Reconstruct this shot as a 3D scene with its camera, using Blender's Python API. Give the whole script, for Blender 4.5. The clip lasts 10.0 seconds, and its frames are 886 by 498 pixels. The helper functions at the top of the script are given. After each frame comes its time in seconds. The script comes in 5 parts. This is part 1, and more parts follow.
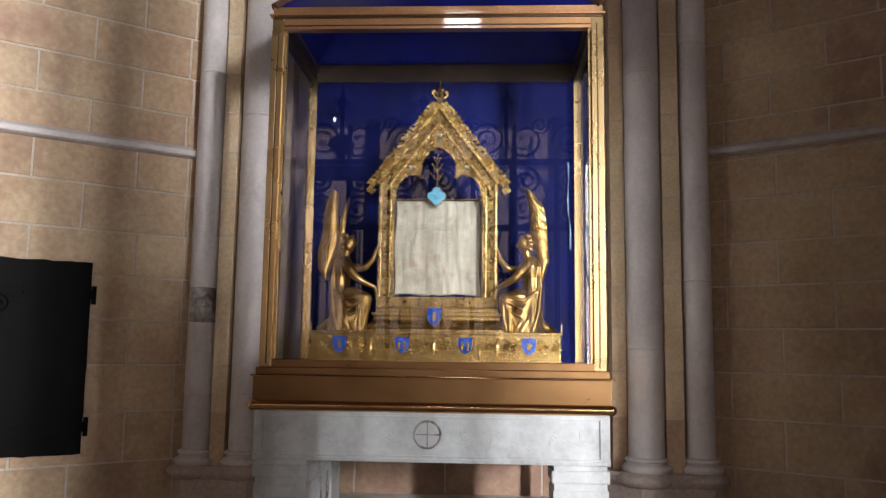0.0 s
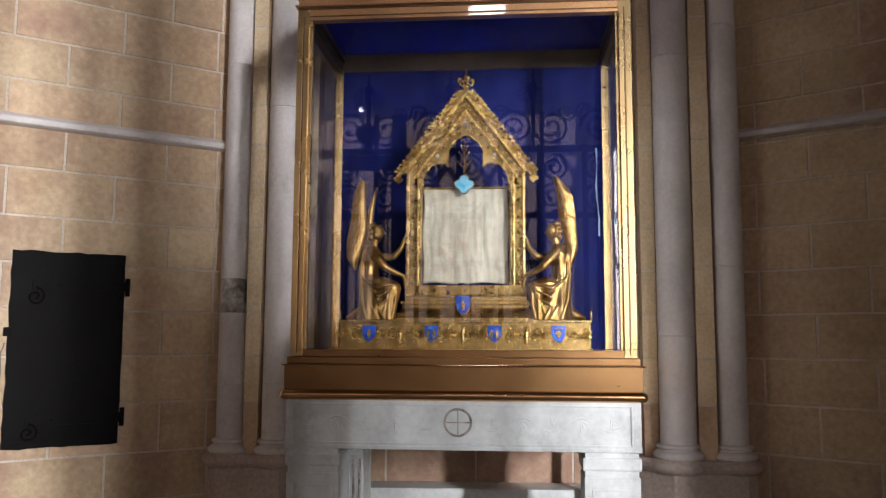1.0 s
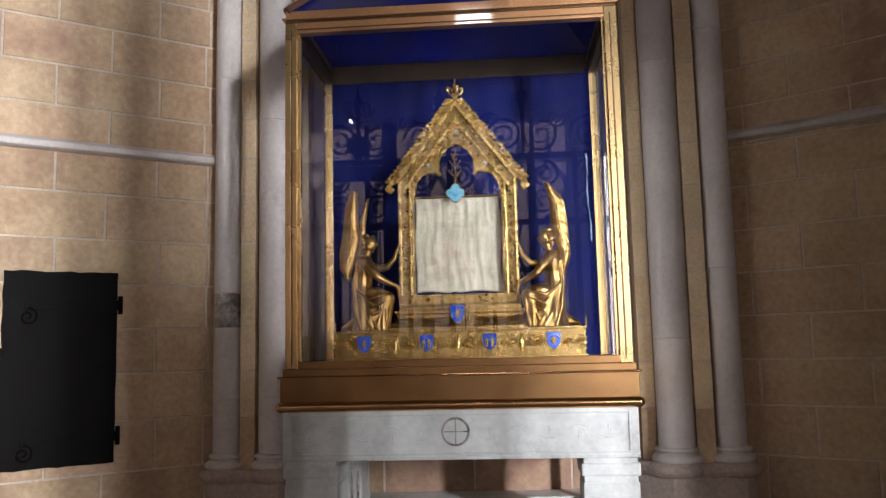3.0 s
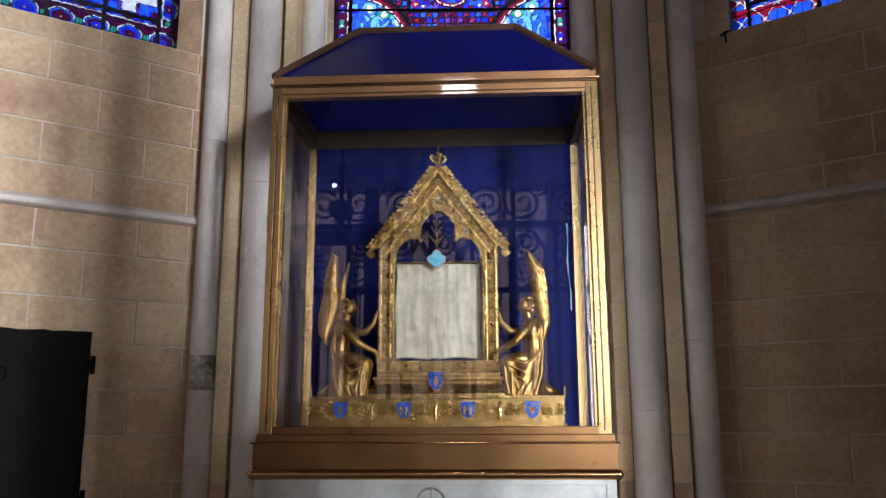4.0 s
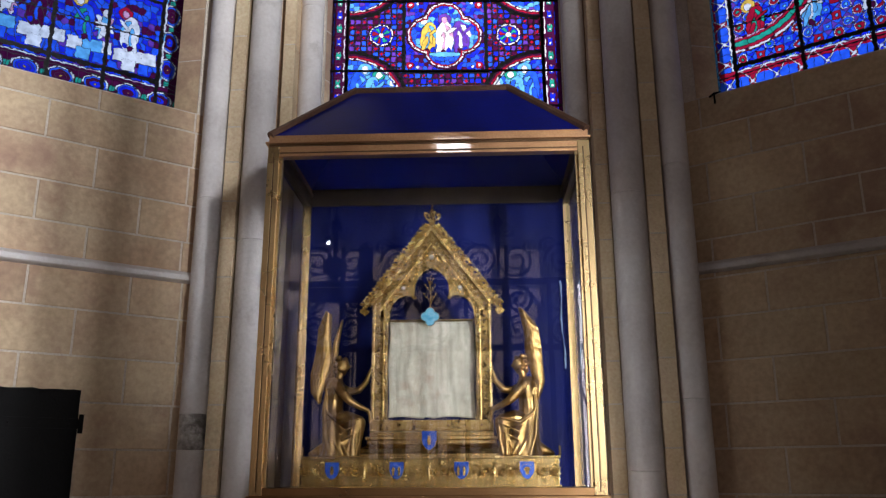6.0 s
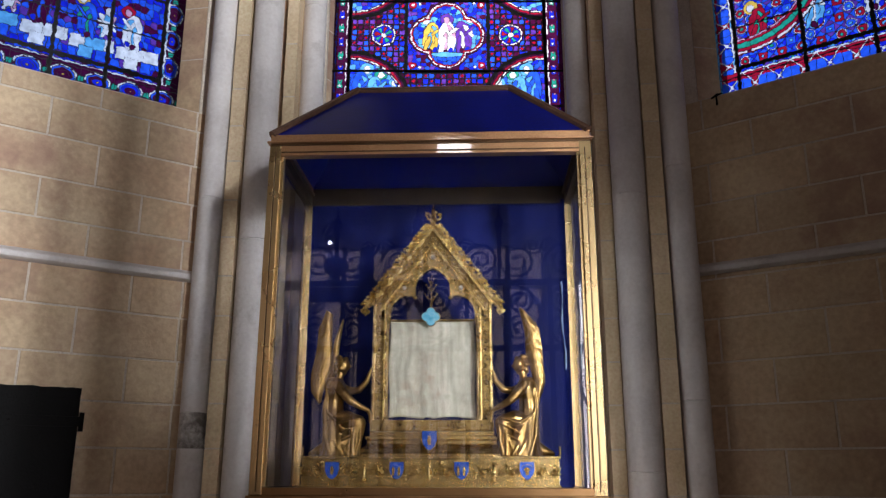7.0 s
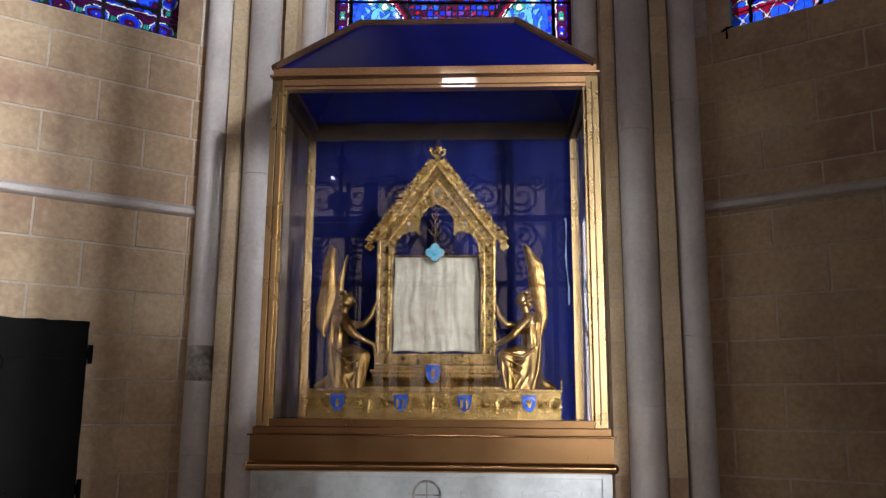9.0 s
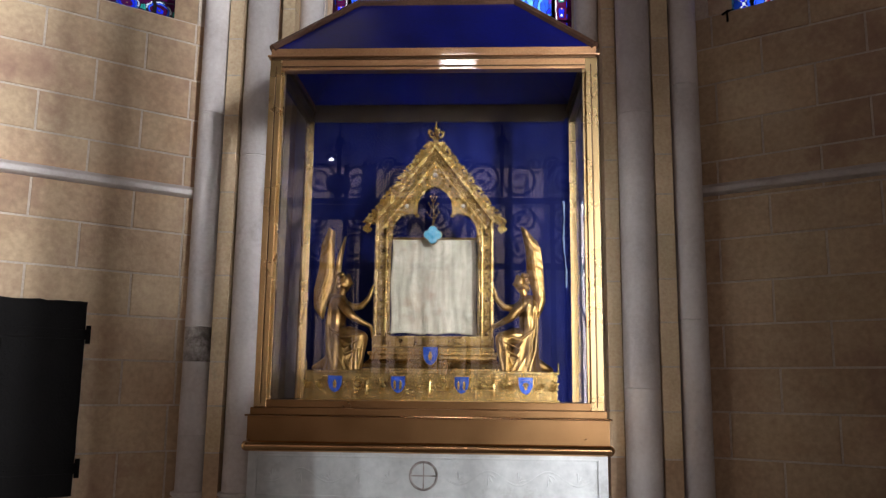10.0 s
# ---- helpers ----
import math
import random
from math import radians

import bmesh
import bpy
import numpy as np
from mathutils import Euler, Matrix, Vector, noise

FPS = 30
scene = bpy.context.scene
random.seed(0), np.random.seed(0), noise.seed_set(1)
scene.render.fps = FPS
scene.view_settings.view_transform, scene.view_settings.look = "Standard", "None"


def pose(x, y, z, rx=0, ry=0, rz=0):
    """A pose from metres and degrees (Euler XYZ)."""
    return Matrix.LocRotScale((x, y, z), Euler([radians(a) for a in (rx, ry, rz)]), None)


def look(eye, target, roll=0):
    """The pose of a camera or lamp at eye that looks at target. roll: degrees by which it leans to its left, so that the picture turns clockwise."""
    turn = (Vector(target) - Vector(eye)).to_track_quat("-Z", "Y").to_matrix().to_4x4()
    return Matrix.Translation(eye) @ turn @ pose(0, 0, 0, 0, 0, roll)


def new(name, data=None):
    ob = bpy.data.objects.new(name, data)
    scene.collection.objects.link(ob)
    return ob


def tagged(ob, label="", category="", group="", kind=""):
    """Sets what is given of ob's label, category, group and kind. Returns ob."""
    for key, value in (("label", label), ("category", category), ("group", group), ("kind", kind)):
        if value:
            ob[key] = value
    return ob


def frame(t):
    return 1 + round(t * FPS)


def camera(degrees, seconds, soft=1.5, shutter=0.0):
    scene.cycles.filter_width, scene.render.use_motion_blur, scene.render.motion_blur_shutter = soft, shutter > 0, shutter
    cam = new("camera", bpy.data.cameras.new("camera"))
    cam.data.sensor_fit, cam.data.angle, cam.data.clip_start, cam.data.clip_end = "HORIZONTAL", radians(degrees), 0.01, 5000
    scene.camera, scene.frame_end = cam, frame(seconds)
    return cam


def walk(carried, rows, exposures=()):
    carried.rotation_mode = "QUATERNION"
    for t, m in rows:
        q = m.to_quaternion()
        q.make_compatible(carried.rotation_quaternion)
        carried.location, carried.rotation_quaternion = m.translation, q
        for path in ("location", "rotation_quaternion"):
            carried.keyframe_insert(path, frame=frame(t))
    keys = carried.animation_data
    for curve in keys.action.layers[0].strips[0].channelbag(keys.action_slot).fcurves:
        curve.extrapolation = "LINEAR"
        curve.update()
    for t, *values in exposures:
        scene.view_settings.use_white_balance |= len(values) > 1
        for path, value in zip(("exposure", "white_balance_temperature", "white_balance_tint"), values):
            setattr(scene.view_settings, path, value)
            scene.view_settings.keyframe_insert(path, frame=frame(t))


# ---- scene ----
# ---------------------------------------------------------------- camera
cam = camera(57.0, 10.0, soft=1.3)
EYE = (0.277, -4.13, 1.6)
ROWS = [  # seconds, pitch, roll, yaw: a visitor stands still and turns the camera
    (0.0, 7.04, -0.78, 3.01),
    (0.5, 6.57, -0.43, 3.94),
    (1.0, 6.21, -0.25, 5.06),
    (1.5, 5.84, -0.02, 6.18),
    (2.0, 5.44, -0.18, 6.70),
    (2.5, 5.62, -0.25, 6.12),
    (3.0, 6.84, 1.32, 4.74),
    (3.2, 8.50, 0.97, 4.14),
    (4.3, 12.38, 0.15, 3.15),
    (4.5, 13.34, 0.16, 3.16),
    (5.0, 14.61, 0.61, 3.13),
    (5.5, 15.45, 0.43, 2.91),
    (7.0, 15.49, -0.13, 2.72),
    (7.5, 15.07, -0.14, 2.74),
    (8.0, 14.20, -0.20, 2.89),
    (8.5, 12.51, -0.25, 3.01),
    (9.0, 10.99, -0.40, 2.95),
    (9.5, 10.25, -0.56, 2.87),
    (10.0, 9.76, -0.69, 2.75),
]
walk(cam, [(t, pose(*EYE, 90 + p, r, y)) for t, p, r, y in ROWS], [(0.0, 0.53, 6450, 15), (3.0, 0.58, 6450, 15), (4.5, 0.27, 6200, 13), (8.0, 0.19, 6200, 13), (10.0, 0.43, 6400, 15)])

# ---------------------------------------------------------------- sky, and added lamps behind the camera
world = bpy.data.worlds.new("sky")
scene.world = world
world.use_nodes = True
sky = world.node_tree.nodes.new("ShaderNodeTexSky")
sky.sky_type, sky.sun_disc = "NISHITA", False
sky.sun_elevation, sky.sun_rotation = radians(38), radians(0)
bg = world.node_tree.nodes["Background"]
bg.inputs["Strength"].default_value = 0.15
world.node_tree.links.new(sky.outputs[0], bg.inputs["Color"])


def added_lamp(x, y, z, w, h, watts, colour, aim, spread=180):
    """An added area lamp, out of view behind the camera."""
    d = bpy.data.lights.new("rear_lamp", "AREA")
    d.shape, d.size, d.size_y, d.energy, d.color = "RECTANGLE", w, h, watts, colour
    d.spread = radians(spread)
    ob = new("rear_lamp", d)
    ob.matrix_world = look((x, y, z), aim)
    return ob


# Key, warm fill, post highlight and rail highlight: unseen lamps added for these.
added_lamp(7.2, -12.1, 3.5, 0.60, 2.5, 380, (0.96, 0.99, 0.99), (-0.8, 0.5, 2.7), 60)
added_lamp(-1.7, -12.1, 4.0, 6.4, 4.2, 43, (1.0, 0.745, 0.645), (-1.7, 0, 4.0))
added_lamp(2.62, -12.1, 3.35, 0.75, 4.1, 62, (1.0, 0.88, 0.82), (2.7, 0, 3.7))
added_lamp(-0.27, -12.1, 8.36, 0.72, 0.36, 20, (1.0, 0.93, 0.88), (-0.27, 0, 8.36))

# ---------------------------------------------------------------- materials
def nodes(name):
    m = bpy.data.materials.new(name)
    m.use_nodes = True
    t = m.node_tree
    return m, t, t.nodes["Principled BSDF"]


def surface(name, a, b, rough=0.6, metal=0.0, scale=6.0, fine=60.0, bump=0.15, vary=0.0, stain=None, stain_at=0.62, rough_var=0.15, grain=0.35, gloss=0.5):
    """A surface with two colours at a coarse scale, a fine grain, relief, and stains where a slow noise is high."""
    m, t, p = nodes(name)
    new_node, link = t.nodes.new, t.links.new
    co = new_node("ShaderNodeTexCoord")
    n1 = new_node("ShaderNodeTexNoise")
    n1.inputs["Scale"].default_value, n1.inputs["Detail"].default_value, n1.inputs["Roughness"].default_value = scale, 6, 0.6
    n2 = new_node("ShaderNodeTexNoise")
    n2.inputs["Scale"].default_value, n2.inputs["Detail"].default_value = fine, 4
    link(co.outputs["Object"], n1.inputs["Vector"])
    link(co.outputs["Object"], n2.inputs["Vector"])
    ramp = new_node("ShaderNodeValToRGB")
    ramp.color_ramp.elements[0].position, ramp.color_ramp.elements[1].position = 0.32, 0.68
    ramp.color_ramp.elements[0].color, ramp.color_ramp.elements[1].color = (*a, 1), (*b, 1)
    link(n1.outputs["Fac"], ramp.inputs["Fac"])
    col = ramp.outputs["Color"]
    mul = new_node("ShaderNodeMixRGB")
    mul.blend_type, mul.inputs["Fac"].default_value = "OVERLAY", grain
    link(col, mul.inputs["Color1"])
    link(n2.outputs["Fac"], mul.inputs["Color2"])
    col = mul.outputs["Color"]
    if stain:
        n3 = new_node("ShaderNodeTexNoise")
        n3.inputs["Scale"].default_value, n3.inputs["Detail"].default_value, n3.inputs["Roughness"].default_value = scale * 0.45, 8, 0.7
        link(co.outputs["Object"], n3.inputs["Vector"])
        r3 = new_node("ShaderNodeValToRGB")
        r3.color_ramp.elements[0].position, r3.color_ramp.elements[1].position = stain_at, stain_at + 0.14
        link(n3.outputs["Fac"], r3.inputs["Fac"])
        mx = new_node("ShaderNodeMixRGB")
        link(r3.outputs["Color"], mx.inputs["Fac"])
        link(col, mx.inputs["Color1"])
        mx.inputs["Color2"].default_value = (*stain, 1)
        col = mx.outputs["Color"]
    if vary:
        info = new_node("ShaderNodeObjectInfo")
        hsv = new_node("ShaderNodeHueSaturation")
        mp = new_node("ShaderNodeMapRange")
        mp.inputs["To Min"].default_value, mp.inputs["To Max"].default_value = 1 - vary, 1 + vary
        link(info.outputs["Random"], mp.inputs["Value"])
        link(mp.outputs["Result"], hsv.inputs["Value"])
        hue = new_node("ShaderNodeMath")
        hue.operation, hue.inputs[1].default_value = "MULTIPLY", 7.13
        wrap = new_node("ShaderNodeMath")
        wrap.operation = "FRACT"
        tint = new_node("ShaderNodeMapRange")
        tint.inputs["To Min"].default_value, tint.inputs["To Max"].default_value = 0.5 - 0.05 * vary, 0.5 + 0.03 * vary
        link(info.outputs["Random"], hue.inputs[0])
        link(hue.outputs[0], wrap.inputs[0])
        link(wrap.outputs[0], tint.inputs["Value"])
        link(tint.outputs["Result"], hsv.inputs["Hue"])
        link(col, hsv.inputs["Color"])
        col = hsv.outputs["Color"]
    link(col, p.inputs["Base Color"])
    p.inputs["Metallic"].default_value, p.inputs["Specular IOR Level"].default_value = metal, gloss
    mr = new_node("ShaderNodeMapRange")
    mr.inputs["To Min"].default_value, mr.inputs["To Max"].default_value = max(0.02, rough - rough_var), min(1, rough + rough_var)
    link(n1.outputs["Fac"], mr.inputs["Value"])
    link(mr.outputs["Result"], p.inputs["Roughness"])
    if bump:
        bp = new_node("ShaderNodeBump")
        bp.inputs["Strength"].default_value, bp.inputs["Distance"].default_value = bump, 0.01
        add = new_node("ShaderNodeMath")
        add.operation = "ADD"
        link(n1.outputs["Fac"], add.inputs[0])
        link(n2.outputs["Fac"], add.inputs[1])
        link(add.outputs[0], bp.inputs["Height"])
        link(bp.outputs["Normal"], p.inputs["Normal"])
    return m


LIME = surface("limestone", (0.455, 0.305, 0.19), (0.63, 0.485, 0.32), 0.85, scale=1.5, fine=30, bump=0.36, vary=0.085, stain=(0.345, 0.205, 0.150), stain_at=0.49, grain=0.34)
MORTAR = surface("mortar", (0.50, 0.42, 0.345), (0.66, 0.57, 0.48), 0.9, scale=5, fine=80, bump=0.3)
SHAFT = surface("grey_stone", (0.56, 0.515, 0.50), (0.71, 0.66, 0.64), 0.8, scale=2.6, fine=40, bump=0.2, vary=0.06, stain=(0.36, 0.31, 0.285), stain_at=0.575, grain=0.22)
PLINTH = surface("dirty_stone", (0.40, 0.315, 0.275), (0.54, 0.44, 0.39), 0.85, scale=3.5, fine=40, bump=0.35, stain=(0.25, 0.18, 0.15), stain_at=0.56)
SHAFT_WORN = surface("worn_stone", (0.46, 0.42, 0.395), (0.66, 0.61, 0.585), 0.88, scale=8.0, fine=60, bump=0.7, stain=(0.14, 0.12, 0.105), stain_at=0.46)
STRIP = surface("ochre_stone", (0.58, 0.44, 0.27), (0.72, 0.57, 0.38), 0.85, scale=4.0, fine=50, bump=0.3, vary=0.08, stain=(0.34, 0.27, 0.19), stain_at=0.6)
FLOOR = surface("floor_stone", (0.16, 0.14, 0.12), (0.24, 0.21, 0.18), 0.6, scale=2.0, fine=40, bump=0.2, vary=0.12, stain=(0.2, 0.17, 0.14))
# Dark tone cuts the light bounced by walls and ceiling out of view.
PLASTER = surface("unseen_stone", (0.20, 0.17, 0.14), (0.30, 0.26, 0.22), 0.9, scale=1.5, fine=30, bump=0.2)
MARBLE = surface("marble", (0.58, 0.60, 0.60), (0.76, 0.785, 0.78), 0.42, scale=5.5, fine=34, bump=0.10, stain=(0.42, 0.425, 0.41), stain_at=0.56)
BRUSHED = surface("brushed_brass", (0.37, 0.205, 0.09), (0.48, 0.28, 0.125), 0.29, 1.0, scale=2.5, fine=200, bump=0.0, rough_var=0.07, grain=0.10)
POLISHED = surface("lacquered_copper", (0.56, 0.305, 0.15), (0.65, 0.375, 0.195), 0.42, 1.0, scale=2.0, fine=120, bump=0.0, rough_var=0.05)
lacquer = POLISHED.node_tree.nodes["Principled BSDF"]
lacquer.inputs["Coat Weight"].default_value, lacquer.inputs["Coat Roughness"].default_value = 1.0, 0.04
BRASS = surface("brass", (0.74, 0.52, 0.24), (0.82, 0.60, 0.31), 0.27, 1.0, scale=1.5, fine=200, bump=0.0, rough_var=0.07, grain=0.08)
COPPER = surface("copper_brass", (0.66, 0.38, 0.17), (0.74, 0.45, 0.22), 0.17, 1.0, scale=2.0, fine=120, bump=0.02, rough_var=0.07)
DARKBRASS = surface("dark_brass", (0.13, 0.075, 0.04), (0.20, 0.12, 0.065), 0.45, 1.0, scale=3.0, fine=90, bump=0.05)
GOLD = surface("gilt", (0.40, 0.265, 0.095), (0.60, 0.42, 0.17), 0.24, 1.0, scale=18, fine=160, bump=0.16, rough_var=0.10, stain=(0.24, 0.135, 0.045), stain_at=0.65)
RIB = surface("brown_metal", (0.10, 0.050, 0.032), (0.16, 0.085, 0.055), 0.42, 0.35, scale=8, fine=90, bump=0.1, gloss=0.4)
BROWN = surface("dark_brown", (0.030, 0.018, 0.010), (0.055, 0.034, 0.020), 0.55, scale=6, fine=60, bump=0.1, gloss=0.3)
PEARL = surface("dull_pearl", (0.22, 0.18, 0.15), (0.42, 0.37, 0.33), 0.22, scale=60, fine=120, bump=0.05)
# Gilt copies: paler for raised parts, darker for fields, painting light and shade.
RELIEF = surface("highlight_gilt", (0.60, 0.405, 0.145), (0.76, 0.54, 0.215), 0.25, 1.0, scale=20, fine=120, bump=0.1)
GOLD_DARK = surface("shade_gilt", (0.17, 0.10, 0.036), (0.36, 0.23, 0.085), 0.30, 1.0, scale=34, fine=200, bump=0.45, rough_var=0.12, stain=(0.09, 0.05, 0.022), stain_at=0.58)
GILT_SMOOTH = surface("gilt_figure", (0.29, 0.165, 0.055), (0.47, 0.295, 0.105), 0.36, 1.0, scale=14, fine=90, bump=0.10, rough_var=0.1, stain=(0.22, 0.115, 0.04), stain_at=0.56)
VELVET = surface("blue_cloth", (0.002, 0.004, 0.045), (0.003, 0.007, 0.078), 0.6, scale=3, fine=90, bump=0.1, gloss=0.1)
BLUEPAINT = surface("blue_enamel_sheet", (0.003, 0.005, 0.085), (0.005, 0.008, 0.14), 0.30, scale=3, fine=60, bump=0.02, rough_var=0.06, gloss=0.12)
LINING = surface("lit_blue_sheet", (0.004, 0.010, 0.16), (0.007, 0.016, 0.25), 0.4, scale=3, fine=60, bump=0.03, gloss=0.3)
ENAMEL = surface("blue_enamel", (0.014, 0.05, 0.29), (0.03, 0.085, 0.40), 0.25, scale=30, fine=90, bump=0.05)
TURQ = surface("turquoise", (0.08, 0.33, 0.50), (0.16, 0.43, 0.58), 0.3, scale=40, fine=90, bump=0.1)
VEIL = surface("old_silk", (0.37, 0.345, 0.265), (0.53, 0.50, 0.405), 0.85, scale=13, fine=160, bump=0.25, stain=(0.36, 0.28, 0.20), stain_at=0.56)
SHEET_IRON = surface("sheet_iron", (0.0024, 0.0019, 0.0019), (0.0048, 0.0038, 0.0037), 0.5, 0.0, scale=7, fine=70, bump=0.35, gloss=0.05, stain=(0.005, 0.0035, 0.003), stain_at=0.6)
IRON = surface("black_iron", (0.002, 0.0018, 0.002), (0.004, 0.0035, 0.0038), 0.6, 0.0, scale=9, fine=80, bump=0.3, gloss=0.04)
LEAD = surface("lead", (0.012, 0.012, 0.014), (0.022, 0.022, 0.025), 0.6, 0.0, scale=30, fine=90, bump=0.2, gloss=0.1)
CABLE = surface("grey_cable", (0.16, 0.14, 0.12), (0.22, 0.20, 0.17), 0.6, scale=20, fine=60, bump=0.0)


def clear_glass():
    m, t, p = nodes("clear_glass")
    p.inputs["Base Color"].default_value = (0.93, 0.945, 0.95, 1)
    p.inputs["Transmission Weight"].default_value, p.inputs["Roughness"].default_value, p.inputs["IOR"].default_value = 1.0, 0.0, 1.5
    return m


def stained(name, colour):
    """Coloured window glass: light from the sky passes tinted, with streaks in the sheet."""
    m, t, p = nodes(name)
    tr, tl, mx, no, rp = (t.nodes.new("ShaderNode" + n) for n in ("BsdfTransparent", "BsdfTranslucent", "MixShader", "TexNoise", "ValToRGB"))
    co = t.nodes.new("ShaderNodeTexCoord")
    no.inputs["Scale"].default_value, no.inputs["Detail"].default_value = 22, 5
    t.links.new(co.outputs["Object"], no.inputs["Vector"])
    rp.color_ramp.elements[0].position, rp.color_ramp.elements[1].position = 0.35, 0.7
    rp.color_ramp.elements[0].color = (*[c * 0.62 for c in colour], 1)
    rp.color_ramp.elements[1].color = (*colour, 1)
    t.links.new(no.outputs["Fac"], rp.inputs["Fac"])
    t.links.new(rp.outputs["Color"], tr.inputs["Color"])
    t.links.new(rp.outputs["Color"], tl.inputs["Color"])
    mx.inputs["Fac"].default_value = 0.35
    t.links.new(tr.outputs[0], mx.inputs[1])
    t.links.new(tl.outputs[0], mx.inputs[2])
    t.links.new(mx.outputs[0], t.nodes["Material Output"].inputs["Surface"])
    return m


CLEAR = clear_glass()

# ---------------------------------------------------------------- mesh helpers
def thing(name, at, label, category, group="", kind=""):
    ob = new(name)
    ob.location = at
    ob.empty_display_size = 0.1
    return tagged(ob, label, category, group, kind)


def finish(name, bm, material, smooth=False):
    bmesh.ops.recalc_face_normals(bm, faces=bm.faces[:])
    me = bpy.data.meshes.new(name)
    bm.to_mesh(me)
    bm.free()
    for m in (material if isinstance(material, list) else [material]):
        me.materials.append(m)
    if smooth:
        me.polygons.foreach_set("use_smooth", [True] * len(me.polygons))
        me.set_sharp_from_angle(angle=radians(smooth if smooth is not True else 40))
    return new(name, me)


def origin_of(ob):
    return Matrix.Translation(ob.location) if ob.parent is None else Matrix.Identity(4)


def part(name, bm, material, parent, label="", smooth=False):
    """Link a bmesh, given in world metres, as one mesh object under a thing or a part."""
    ob = finish(name, bm, material, smooth)
    ob.parent = parent
    ob.matrix_parent_inverse = origin_of(parent).inverted()
    return tagged(ob, label)


def alone(name, bm, material, label, category, group="", kind="", smooth=False):
    return tagged(finish(name, bm, material, smooth), label, category, group, kind)


def box(x0, x1, y0, y1, z0, z1, bm=None, bevel=0.0, m=None):
    bm = bm or bmesh.new()
    r = bmesh.ops.create_cube(bm, size=1)
    vs = r["verts"]
    bmesh.ops.transform(bm, verts=vs, matrix=Matrix.LocRotScale(((x0 + x1) / 2, (y0 + y1) / 2, (z0 + z1) / 2), None, (abs(x1 - x0), abs(y1 - y0), abs(z1 - z0))))
    if bevel:
        es = list({e for v in vs for e in v.link_edges})
        r2 = bmesh.ops.bevel(bm, geom=es, offset=bevel, segments=2, affect="EDGES", profile=0.6)
        vs = list({v for v in r2["verts"]} | {v for v in vs if v.is_valid})
    if m is not None:
        bmesh.ops.transform(bm, verts=[v for v in vs if v.is_valid], matrix=m)
    return bm


def extrude_profile(points, depth, m, bm=None):
    """A closed outline in local x, z, given depth along local y."""
    bm = bm or bmesh.new()
    a = [bm.verts.new(m @ Vector((x, 0, z))) for x, z in points]
    b = [bm.verts.new(m @ Vector((x, depth, z))) for x, z in points]
    bm.faces.new(a)
    bm.faces.new(b[::-1])
    n = len(points)
    for i in range(n):
        bm.faces.new((a[i], b[i], b[(i + 1) % n], a[(i + 1) % n]))
    return bm


def tube(path, radius, bm=None, sides=8, closed=False):
    """A round rod along a path; radius may be a list."""
    bm = bm or bmesh.new()
    pts = [Vector(p) for p in path]
    n = len(pts)
    rings = []
    up = Vector((0.13, 0.97, 0.2)).normalized()
    for i, p in enumerate(pts):
        a, b = (pts[(i - 1) % n], pts[(i + 1) % n]) if closed else (pts[max(i - 1, 0)], pts[min(i + 1, n - 1)])
        d = (b - a).normalized()
        u = d.cross(up)
        if u.length < 0.05:
            u = d.cross(Vector((1, 0, 0)))
        u.normalize()
        w = d.cross(u)
        r = radius[i] if isinstance(radius, (list, tuple)) else radius
        rings.append([bm.verts.new(p + r * (math.cos(2 * math.pi * k / sides) * u + math.sin(2 * math.pi * k / sides) * w)) for k in range(sides)])
    for i in range(n if closed else n - 1):
        a, b = rings[i], rings[(i + 1) % n]
        for k in range(sides):
            bm.faces.new((a[k], a[(k + 1) % sides], b[(k + 1) % sides], b[k]))
    if not closed:
        bm.faces.new(rings[0][::-1])
        bm.faces.new(rings[-1])
    return bm


def lathe(profile, at, bm=None, sides=24):
    """Radii and heights turned about a vertical axis."""
    bm = bm or bmesh.new()
    rings = [[bm.verts.new((at[0] + r * math.cos(2 * math.pi * k / sides), at[1] + r * math.sin(2 * math.pi * k / sides), at[2] + z)) for k in range(sides)] for r, z in profile]
    for a, b in zip(rings, rings[1:]):
        for k in range(sides):
            bm.faces.new((a[k], a[(k + 1) % sides], b[(k + 1) % sides], b[k]))
    bm.faces.new(rings[0][::-1])
    bm.faces.new(rings[-1])
    return bm


def ball(at, r, bm=None, sub=2, squash=(1, 1, 1), m=None):
    bm = bm or bmesh.new()
    vs = bmesh.ops.create_icosphere(bm, subdivisions=sub, radius=1)["verts"]
    t = Matrix.LocRotScale(at, None, [r * s for s in squash])
    bmesh.ops.transform(bm, verts=vs, matrix=t if m is None else Matrix.Translation(at) @ m @ Matrix.Diagonal((*[r * s for s in squash], 1)))
    return bm


# ---------------------------------------------------------------- the plan of the chapel: three bays of a ten-sided apse
def bay(origin, degrees, flip):
    """A frame with x along the wall, y outwards, z up."""
    a = radians(degrees)
    d = Vector((math.cos(a), math.sin(a), 0)) * flip
    out = Vector((-math.sin(a), math.cos(a), 0))
    m = Matrix.Identity(4)
    m.col[0][:3], m.col[1][:3], m.col[3][:3] = d, out, origin
    return m


BAY_L = bay((-1.25, 1.45, 0), 38.5, -1)
BAY_R = bay((1.30, 1.56, 0), -33.5, 1)
BAY_B = bay((-1.25, 1.45, 0), 2.5, 1)
BAY_LEN, TOP = 2.6, 11.0
